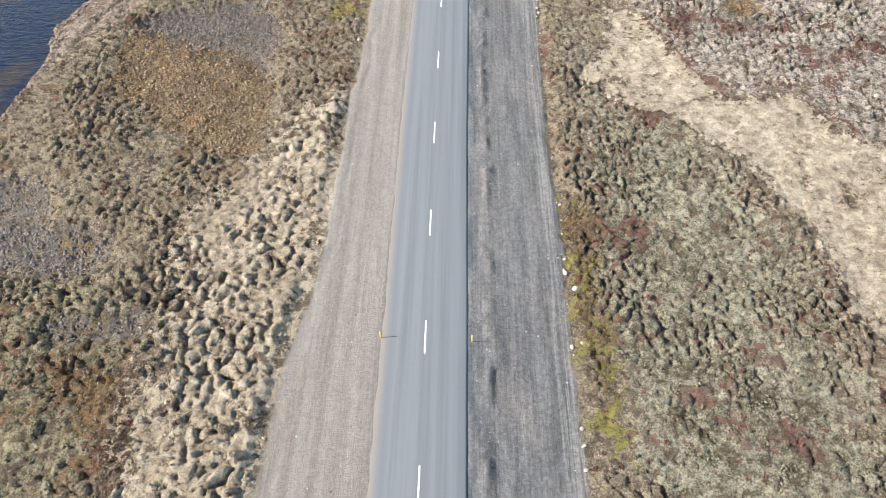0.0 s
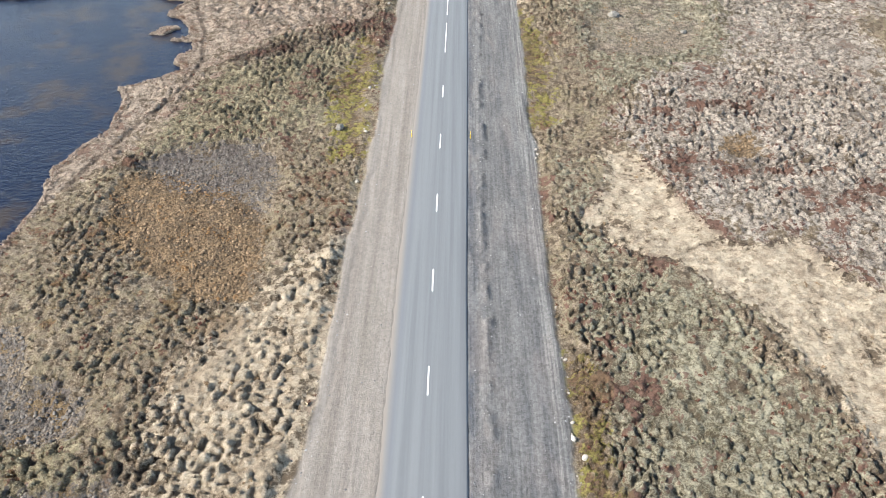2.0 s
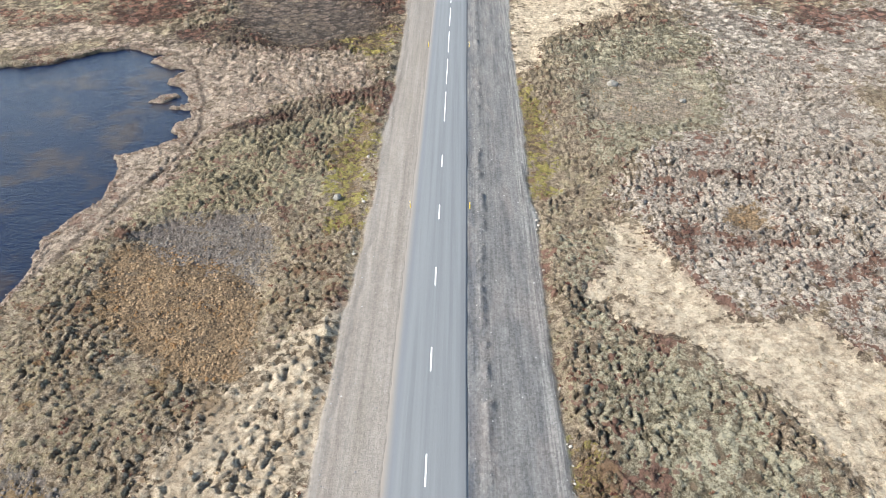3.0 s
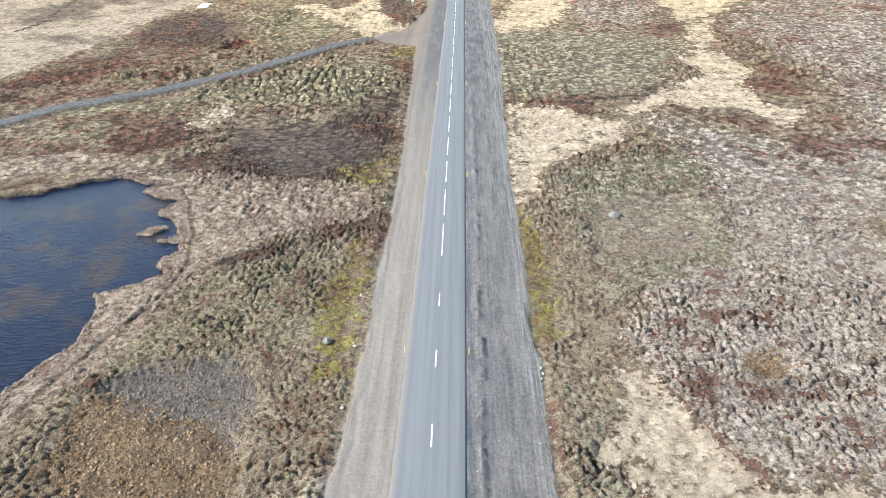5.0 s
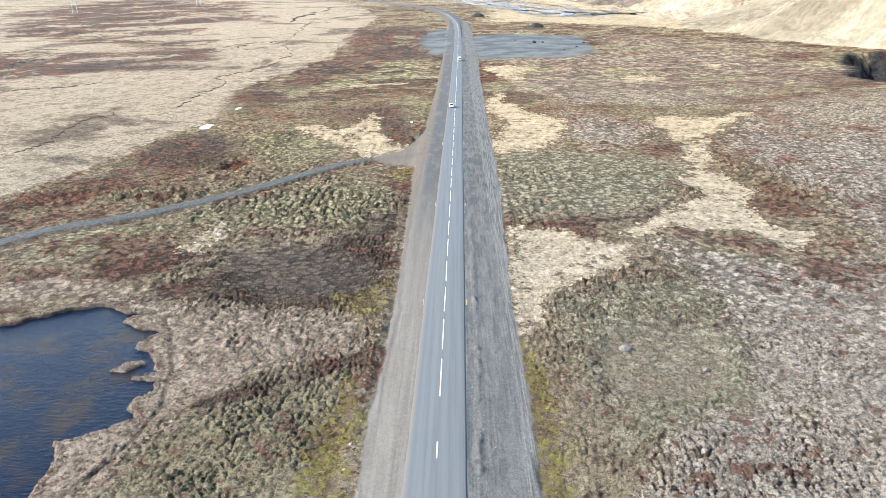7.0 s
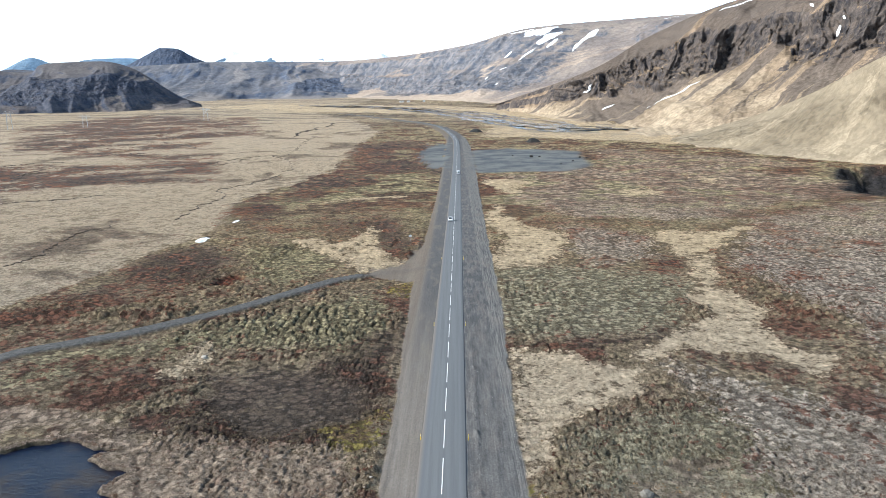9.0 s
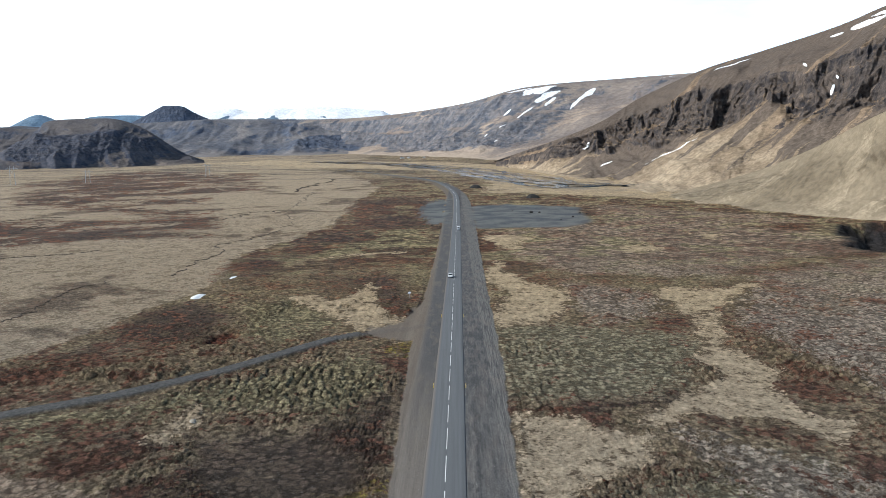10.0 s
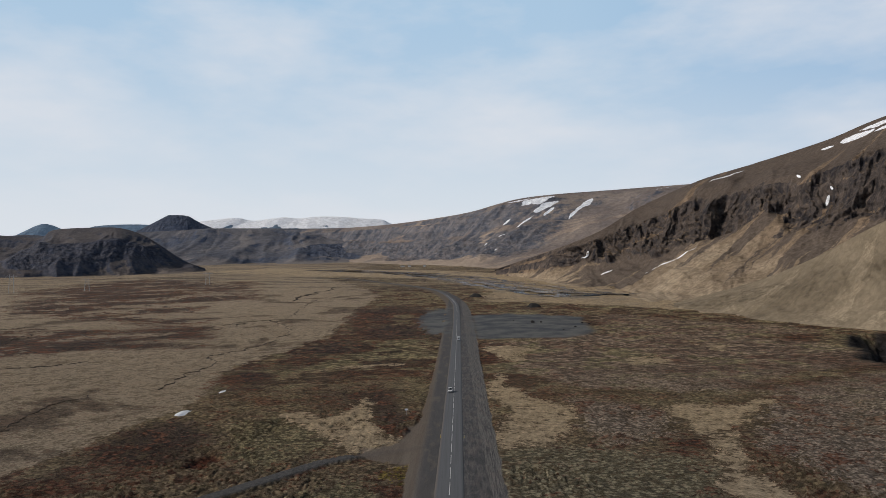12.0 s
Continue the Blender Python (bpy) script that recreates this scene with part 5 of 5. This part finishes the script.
STONE_MIX = tuft_material("mixed_stones", (0.065, 0.055, 0.045), (0.225, 0.180, 0.135), (0.19, 0.12, 0.065))
BASALT_MIX = tuft_material("basalt_chips", (0.085, 0.083, 0.085), (0.27, 0.26, 0.25), (0.14, 0.13, 0.12))
RUST_MIX = tuft_material("rusty_stones", (0.088, 0.058, 0.034), (0.240, 0.165, 0.102), (0.15, 0.085, 0.040))
SLATE_MIX = tuft_material("slate_stones", (0.066, 0.056, 0.050), (0.170, 0.148, 0.128), (0.11, 0.09, 0.075))
rusty = flats & (zs["gravel_brown"] > zs["gravel_grey"]) & (luck < 0.42)
slaty = flats & (zs["gravel_brown"] <= zs["gravel_grey"]) & (spots[:, 0] < 0) & (luck < np.where(spots[:, 1] > 100, 0.12, np.where(spots[:, 1] > 55, 0.3, 0.6)))
mixed = flats & (zs["gravel_brown"] <= zs["gravel_grey"]) & (spots[:, 0] > 0)
for pick, material, label in ((rusty, RUST_MIX, "rusty brown loose stones on a bare gravel flat"), (slaty, SLATE_MIX, "dark slate-grey loose stones on bare gravel flats"), (mixed, STONE_MIX, "grey-brown loose stones on a bare gravel flat")):
    scatter("flat_stones", spots[pick], 0.07 + 0.18 * rng.uniform(0, 1, pick.sum()) ** 2.2, ROCK_POINTS, ROCK_FACES, material, label, "stones", (0.6, 1.1), 0.01)
pick = rim | ridge | loose
scatter("verge_stones", spots[pick], 0.04 + 0.09 * rng.uniform(0, 1, pick.sum()) ** 2.5, ROCK_POINTS, ROCK_FACES, BASALT_MIX, "grey gravel stones along the road verges", "stones", (0.6, 1.1), 0.01)


# ---------------------------------------------------------------- single things
def boulder(x, y, size, material, label, group="", seed=1, name="boulder"):
    bm = bmesh.new()
    bmesh.ops.create_icosphere(bm, subdivisions=2, radius=1)
    for v in bm.verts:
        d = 1 + 0.35 * noise.noise(v.co * 1.3 + Vector((seed, seed * 2.3, 0))) + 0.15 * noise.noise(v.co * 3.1 + Vector((0, seed, 0)))
        v.co = Vector((v.co.x * 1.15, v.co.y * 0.9, v.co.z * 0.7)) * d * size
    ob = part(name, bm, material)
    ob.matrix_world = pose(x, y, ground_at(x, y) + 0.32 * size, 0, 0, 47 * seed)
    return tagged(ob, label, "rock", group)


DARK_EARTH = plain_material("dark_earth", (0.022, 0.020, 0.019), 0.95, 0, 0.4, 0.4, 0.6)
PALE = "pale weathered stone at the gravel verge's edge"
boulder(12.6, 29.2, 0.26, PALE_STONE, PALE, "stones along the verge", 1)
boulder(11.9, 30.9, 0.22, PALE_STONE, PALE, "stones along the verge", 2)
rng = random.Random(4)
for k in range(26):
    y = 12 + 66 * rng.random()
    boulder(11.75 + 0.35 * rng.random() + (0.7 if rng.random() < 0.2 else 0), y, 0.08 + 0.12 * rng.random() ** 2, PALE_STONE, PALE, "stones along the verge", 3 + k)
for k in range(16):
    boulder(-9.3 - 0.9 * rng.random(), 62 + 60 * rng.random(), 0.10 + 0.14 * rng.random() ** 2, PALE_STONE, "pale stone among moss beside the gravel verge", "stones by the mossy bank", 40 + k)
boulder(27.6, 110.9, 0.75, STONE, "grey mossy boulder on a brown gravel flat", "", 61)
boulder(37.5, 104.7, 0.50, STONE, "small grey boulder on a brown gravel flat", "", 62)
boulder(-13.0, 77.0, 0.55, STONE, "grey boulder beside yellow moss", "", 63)
boulder(-50.0, 164.0, 0.7, PALE_STONE, "pale boulder on a dry grassy knoll", "", 64)
for k, (x, y, s) in enumerate(((74, 700, 5.5), (82, 702, 3.5), (106, 655, 3.0), (118, 690, 3.2), (124, 688, 2.6), (58, 720, 2.4), (92, 630, 2.0))):
    boulder(x, y, s * 0.35, DARK_EARTH, "dark heap of quarried stone on the gravel yard", "stone heaps", 70 + k, "stone_heap")


def mound(name, x, y, rx, ry, high, material):
    """A rounded heap with an uneven outline, sunk a little into the ground."""
    bm = bmesh.new()
    rings, around = 7, 28
    prev = None
    base = ground_at(x, y)
    for i in range(rings):
        f = 1 - i / (rings - 1)
        row = []
        for j in range(around):
            a = 2 * math.pi * j / around
            w = f * (1 + 0.25 * noise.noise(Vector((math.cos(a) * 1.7 + x, math.sin(a) * 1.7, y))))
            px, py = x + rx * w * math.cos(a), y + ry * w * math.sin(a)
            z = high * (1 - f * f) * (1 + 0.3 * noise.noise(Vector((px * 0.21, py * 0.21, 3)))) + (ground_at(px, py) if f > 0.5 else base) - 0.15 * f
            row.append(bm.verts.new((px, py, z)))
        if prev:
            for j in range(around):
                bm.faces.new((prev[j], prev[(j + 1) % around], row[(j + 1) % around], row[j]))
        prev = row
    bm.faces.new(prev)
    return part(name, bm, material, None, "", True)


tagged(mound("spoil_heap", 97, 900, 9, 7, 5, DARK_EARTH), "dark conical spoil heap at the gravel yard", "mound")
tagged(mound("spoil_heap", 34, 1120, 10, 12, 5, DARK_EARTH), "dark earth bank beside the road bend", "mound")
tagged(mound("snow_patch", -99.3, 303, 2.6, 7.0, 0.5, SNOW), "leftover white snow patch on brown moor", "snow")
tagged(mound("snow_patch", -101, 353, 1.6, 4.5, 0.35, SNOW), "small leftover snow patch on brown moor", "snow")
tagged(mound("snow_patch", -146, 208, 1.4, 5.0, 0.35, SNOW), "small leftover snow patch on straw plain", "snow")


def marker_post(x, y):
    """A yellow roadside reflector post, slightly tapered, with a slanted top."""
    root = tagged(new("marker_post"), "slim yellow plastic roadside marker post with reflector", "post", "marker posts along the road")
    bm = bmesh.new()
    v = box_bm(bm, -0.055, 0.055, -0.03, 0.03, -0.35, 0.95)
    for q in v:
        if q.co.z > 0:
            q.co.x *= 0.85
            q.co.z += 0.05 * (1 if q.co.y > 0 else -1)
    bmesh.ops.bevel(bm, geom=bm.edges[:], offset=0.008, segments=1, affect="EDGES")
    part("post", bm, YELLOW, root)
    bm = bmesh.new()
    box_bm(bm, -0.03, 0.03, -0.038, -0.031, 0.68, 0.84)
    part("reflector", bm, REFLECTOR, root, "white reflector")
    root.matrix_world = pose(x, y, ground_at(x, y), 0, 0, 3)


for y in (23.6, 74.0, 126.0, 185.0, 260.0):
    marker_post(float(road_x(y)) - 3.62, y + 0.3)
    marker_post(float(road_x(y)) + 3.75, y)

# sign at the side track
sign = tagged(new("road_sign"), "small white sign on a slim steel pole at the track junction", "sign")
bm = bmesh.new()
bmesh.ops.create_cone(bm, segments=10, radius1=0.045, radius2=0.045, depth=2.9, cap_ends=True, matrix=pose(0, 0, 1.15))
part("pole", bm, STEEL, sign)
bm = bmesh.new()
box_bm(bm, -0.55, 0.55, -0.07, -0.045, 1.75, 2.35)
bmesh.ops.bevel(bm, geom=bm.edges[:], offset=0.01, segments=1, affect="EDGES")
part("panel", bm, REFLECTOR, sign, "white panel")
sign.matrix_world = pose(-15.4, 297, ground_at(-15.4, 297), 0, 0, 8)


def car(length, width, tall, paint, label, place, van=False):
    """A road vehicle, nose towards -y: shaped shell, glass, wheels, lamps."""
    root = tagged(new("camper_van" if van else "car"), label, "van" if van else "car")
    L, W, H = length / 2, width / 2, tall
    if van:
        side = [(-L, 0.35), (-L, 0.85), (-L + 0.35, 1.05), (-L + 1.1, H - 0.12), (-L + 1.5, H), (L - 0.1, H), (L, H - 0.15), (L, 0.35)]
    else:
        side = [(-L, 0.38), (-L + 0.03, 0.72), (-L + 0.25, 0.88), (-L + 1.15, 1.0), (-L + 1.95, H - 0.05), (-L + 2.4, H), (L - 0.9, H - 0.02), (L - 0.3, 1.08), (L - 0.02, 1.0), (L, 0.4)]
    bm = bmesh.new()
    rows = []
    for s in (-1, -0.72, 0, 0.72, 1):
        row = []
        for y, z in side:
            taper = 1 - 0.16 * max(0, (z - 0.95)) / max(H - 0.95, 0.1) if not van else 1 - 0.04 * max(0, z - 1)
            crown = 0.03 * (1 - s * s) if z > 0.8 else 0
            row.append(bm.verts.new((s * W * taper, y * (1 - 0.03 * s * s), z + crown)))
        rows.append(row)
    for a, b in zip(rows, rows[1:]):
        for k in range(len(side) - 1):
            bm.faces.new((a[k], a[k + 1], b[k + 1], b[k]))
        bm.faces.new((a[-1], a[0], b[0], b[-1]))
    bm.faces.new(rows[0])
    bm.faces.new(rows[-1][::-1])
    bmesh.ops.recalc_face_normals(bm, faces=bm.faces[:])
    bmesh.ops.bevel(bm, geom=[e for e in bm.edges if e.calc_face_angle(0) > 0.5], offset=0.04, segments=2, affect="EDGES")
    body = part("body", bm, paint, root)

    def pane(name, corners, thick=0.012):
        b = bmesh.new()
        vs = [b.verts.new(c) for c in corners]
        f = b.faces.new(vs)
        b.normal_update()
        n = f.normal.copy()
        ext = bmesh.ops.extrude_face_region(b, geom=[f])
        for v in ext["geom"]:
            if isinstance(v, bmesh.types.BMVert):
                v.co += n * thick
        return part(name, b, GLASS_DARK, body, "dark tinted glass")

    if van:
        pane("windscreen", [(-W * 0.85, -L + 0.40, 1.1), (W * 0.85, -L + 0.40, 1.1), (W * 0.8, -L + 1.05, H - 0.2), (-W * 0.8, -L + 1.05, H - 0.2)], 0.03)
        pane("rear_window", [(W * 0.7, L + 0.005, 1.2), (-W * 0.7, L + 0.005, 1.2), (-W * 0.7, L + 0.005, H - 0.5), (W * 0.7, L + 0.005, H - 0.5)])
        for s in (-1, 1):
            c = [(s * W * 1.0, -L + 0.95, 1.15), (s * W * 1.0, -L + 1.9, 1.15), (s * W * 0.985, -L + 1.9, H - 0.4), (s * W * 0.985, -L + 1.3, H - 0.4)]
            pane("side_window", c if s > 0 else c[::-1])
    else:
        pane("windscreen", [(-W * 0.84, -L + 1.20, 1.04), (W * 0.84, -L + 1.20, 1.04), (W * 0.74, -L + 1.92, H - 0.08), (-W * 0.74, -L + 1.92, H - 0.08)], 0.035)
        pane("rear_window", [(W * 0.8, L - 0.33, 1.12), (-W * 0.8, L - 0.33, 1.12), (-W * 0.74, L - 0.82, H - 0.08), (W * 0.74, L - 0.82, H - 0.08)], 0.035)
        for s in (-1, 1):
            for y0, y1, y2, y3 in ((-L + 1.4, -L + 2.45, -L + 2.45, -L + 2.0), (-L + 2.55, L - 0.7, L - 0.95, -L + 2.55)):
                c = [(s * W * 0.985, y0, 1.05), (s * W * 0.985, y1, 1.05), (s * W * 0.885, y2, H - 0.12), (s * W * 0.885, y3, H - 0.12)]
                pane("side_window", c if s > 0 else c[::-1], 0.02)
    for s in (-1, 1):
        for y in (-L + 0.85, L - 0.85):
            b = bmesh.new()
            bmesh.ops.create_cone(b, segments=20, radius1=0.34, radius2=0.34, depth=0.22, cap_ends=True, matrix=pose(s * (W - 0.10), y, 0.34, 0, 90, 0))
            bmesh.ops.bevel(b, geom=[e for e in b.edges if e.calc_face_angle(0) > 1], offset=0.03, segments=2, affect="EDGES")
            wheel = part("wheel", b, RUBBER, root, "black rubber tyre")
            b = bmesh.new()
            bmesh.ops.create_cone(b, segments=12, radius1=0.21, radius2=0.17, depth=0.03, cap_ends=True, matrix=pose(s * (W + 0.02), y, 0.34, 0, 90 * s, 0))
            part("rim", b, STEEL, wheel, "silver wheel rim")
        b = bmesh.new()
        box_bm(b, s * W * 0.78 - 0.16, s * W * 0.78 + 0.16, -L - 0.015, -L + 0.12, 0.62, 0.76)
        bmesh.ops.bevel(b, geom=b.edges[:], offset=0.03, segments=2, affect="EDGES")
        part("headlight", b, LAMP, root, "clear headlight")
        b = bmesh.new()
        box_bm(b, s * W * 0.82 - 0.1, s * W * 0.82 + 0.1, L - 0.12, L + 0.015, 0.75, 0.98)
        bmesh.ops.bevel(b, geom=b.edges[:], offset=0.02, segments=1, affect="EDGES")
        part("tail_light", b, ROOF_RED, root, "red tail light")
        b = bmesh.new()
        box_bm(b, s * (W + 0.02) - 0.09, s * (W + 0.02) + 0.09, -L + 1.35, -L + 1.5, 1.02, 1.16)
        bmesh.ops.bevel(b, geom=b.edges[:], offset=0.03, segments=1, affect="EDGES")
        part("wing_mirror", b, paint, root)
    b = bmesh.new()
    box_bm(b, -W * 0.92, W * 0.92, -L - 0.04, -L + 0.2, 0.34, 0.56)
    bmesh.ops.bevel(b, geom=b.edges[:], offset=0.05, segments=2, affect="EDGES")
    part("bumper", b, RUBBER, root, "dark front bumper")
    root.matrix_world = place


y = 345.0
car(4.6, 1.9, 1.72, CAR_WHITE, "white sport utility car driving on the asphalt road", pose(float(road_x(y)) - 1.7, y, float(lift(y)) + 0.035))
y = 560.0
car(5.6, 2.05, 2.6, CAR_WHITE, "white camper van driving away on the asphalt road", pose(float(road_x(y)) + 1.7, y, float(lift(y)) + 0.035, 0, 0, 180), True)


def pylon(x, y, tall, turn):
    """A portal power pylon: two legs, cross arm, braces, insulators."""
    root = tagged(new("power_pylon"), "grey steel portal power pylon on the plain", "pylon", "power line pylons")

    def bar(name, a, b, thick):
        bm = bmesh.new()
        a, b = Vector(a), Vector(b)
        bmesh.ops.create_cone(bm, segments=6, radius1=thick, radius2=thick, depth=(b - a).length, cap_ends=True, matrix=Matrix.Translation((a + b) / 2) @ (b - a).to_track_quat("Z", "Y").to_matrix().to_4x4())
        part(name, bm, STEEL, root)

    for s in (-1, 1):
        bar("leg", (s * 4.5, 0, -1), (s * 3.2, 0, tall), 0.45)
        bar("brace", (s * 4.1, 0, tall * 0.45), (-s * 3.4, 0, tall * 0.86), 0.16)
        bar("stay", (s * 3.3, 0, tall), (s * 9.5, 0, tall * 0.88), 0.12)
    bar("cross_arm", (-10, 0, tall * 0.88), (10, 0, tall * 0.88), 0.28)
    for x0 in (-9.5, 0, 9.5):
        bar("insulator", (x0, 0, tall * 0.88), (x0, 0, tall * 0.88 - 2.5), 0.18)
    root.matrix_world = pose(x, y, ground_at(x, y), 0, 0, turn)


for x, y, tall in ((-845, 1380, 36), (-762, 1500, 26), (-545, 1600, 28)):
    pylon(x, y, tall, 25)


def farm_house(x, y, w, d, h, turn):
    root = tagged(new("farm_house"), "small white farm building with a low pitched roof", "house", "far farm buildings")
    base = ground_at(x, y)
    bm = bmesh.new()
    box_bm(bm, -w / 2, w / 2, -d / 2, d / 2, -2, h)
    part("wall", bm, WALL_WHITE, root)
    bm = bmesh.new()
    v = [bm.verts.new(c) for c in ((-w / 2 - 0.4, -d / 2 - 0.4, h), (w / 2 + 0.4, -d / 2 - 0.4, h), (w / 2 + 0.4, d / 2 + 0.4, h), (-w / 2 - 0.4, d / 2 + 0.4, h), (-w / 2 - 0.4, 0, h + d * 0.3), (w / 2 + 0.4, 0, h + d * 0.3))]
    for f in ((0, 1, 5, 4), (3, 4, 5, 2), (0, 4, 3), (1, 2, 5), (0, 3, 2, 1)):
        bm.faces.new([v[i] for i in f])
    part("roof", bm, STEEL, root, "grey metal roof")
    for k in (-1, 0, 1):
        bm = bmesh.new()
        box_bm(bm, k * w * 0.28 - 0.6, k * w * 0.28 + 0.6, -d / 2 - 0.06, -d / 2 + 0.05, 1.0, 2.3)
        part("window", bm, GLASS_DARK, root, "dark window pane")
    root.matrix_world = pose(x, y, base, 0, 0, turn)


farm_house(-190, 2640, 15, 8, 3.5, 10)
farm_house(-166, 2650, 9, 7, 3, -15)
farm_house(-110, 2640, 9, 7, 3, 5)


# peat banks: dark eroded edges that wind over the straw plain
PEAT = plain_material("bare_peat", (0.050, 0.036, 0.026), 0.95, 0, 0.4, 0.6, 0.6)


def peat_bank(line, wide, high):
    bm = bmesh.new()
    rows = []
    p = curve([(a, b, 0) for a, b in line], 22 * len(line))
    for k, (a, b, _) in enumerate(p):
        q = p[min(k + 1, len(p) - 1)] - p[max(k - 1, 0)]
        n = Vector((-q[1], q[0], 0)).normalized()
        a += 0.010 * b * noise.noise(Vector((k * 0.21, a * 0.01, 1)))
        w = 0.55 * wide * (0.15 + 1.6 * noise.noise(Vector((k * 0.3, b * 0.01, 5))) ** 2 + 0.5 * (k % 3 == 0)) * (0.2 if k in (0, len(p) - 1) else 1)
        sunk = 1.4 if noise.noise(Vector((k * 0.37, line[0][0], 2))) < -0.16 else 0.0
        row = []
        for s, h in ((-1.6, -0.4), (-0.9, 0.55), (0.1, 1.0), (1.6, -0.4)):
            x, y = a + n.x * s * w, b + n.y * s * w
            row.append(bm.verts.new((x, y, ground_at(x, y) + (h - sunk) * high * 0.42)))
        rows.append(row)
    for u, v in zip(rows, rows[1:]):
        for k in range(3):
            bm.faces.new((u[k], u[k + 1], v[k + 1], v[k]))
    tagged(part("peat_bank", bm, PEAT, None, "", True), "dark eroded peat edge winding over the straw plain", "bank", "peat banks")


for line, wide, high in ((((-134, 358), (-138, 408), (-138, 446), (-152, 492), (-141, 526), (-137, 634), (-167, 720), (-187, 754)), 0.8, 0.8), (((-175, 800), (-190, 930), (-204, 1086)), 1.5, 0.9),
                         (((-234, 1068), (-242, 1208), (-231, 1462)), 3.0, 2.5), (((-250, 648), (-213, 658), (-202, 724)), 1.6, 1.0), (((-331, 552), (-359, 628), (-336, 658), (-240, 550)), 1.5, 1.0),
                         (((-599, 1020), (-571, 1072), (-426, 1010), (-298, 870)), 2.5, 1.4), (((-153, 260), (-152, 278), (-161, 314), (-157, 350)), 0.6, 0.6),
                         (((-549, 938), (-503, 923), (-469, 939), (-413, 947)), 2.4, 1.6),
                         (((-327, 543), (-351, 599), (-342, 624), (-296, 593), (-246, 556)), 1.4, 1.2),
                         (((-413, 666), (-403, 702), (-380, 711)), 1.6, 1.2),
                         (((-264, 434), (-250, 443), (-233, 457), (-223, 472)), 1.0, 0.9),
                         (((-249, 646), (-227, 669), (-212, 724), (-167, 769)), 1.2, 0.9),
                         (((-437, 838), (-372, 799), (-339, 809), (-271, 744)), 1.8, 1.2)):
    peat_bank(line, wide, high)
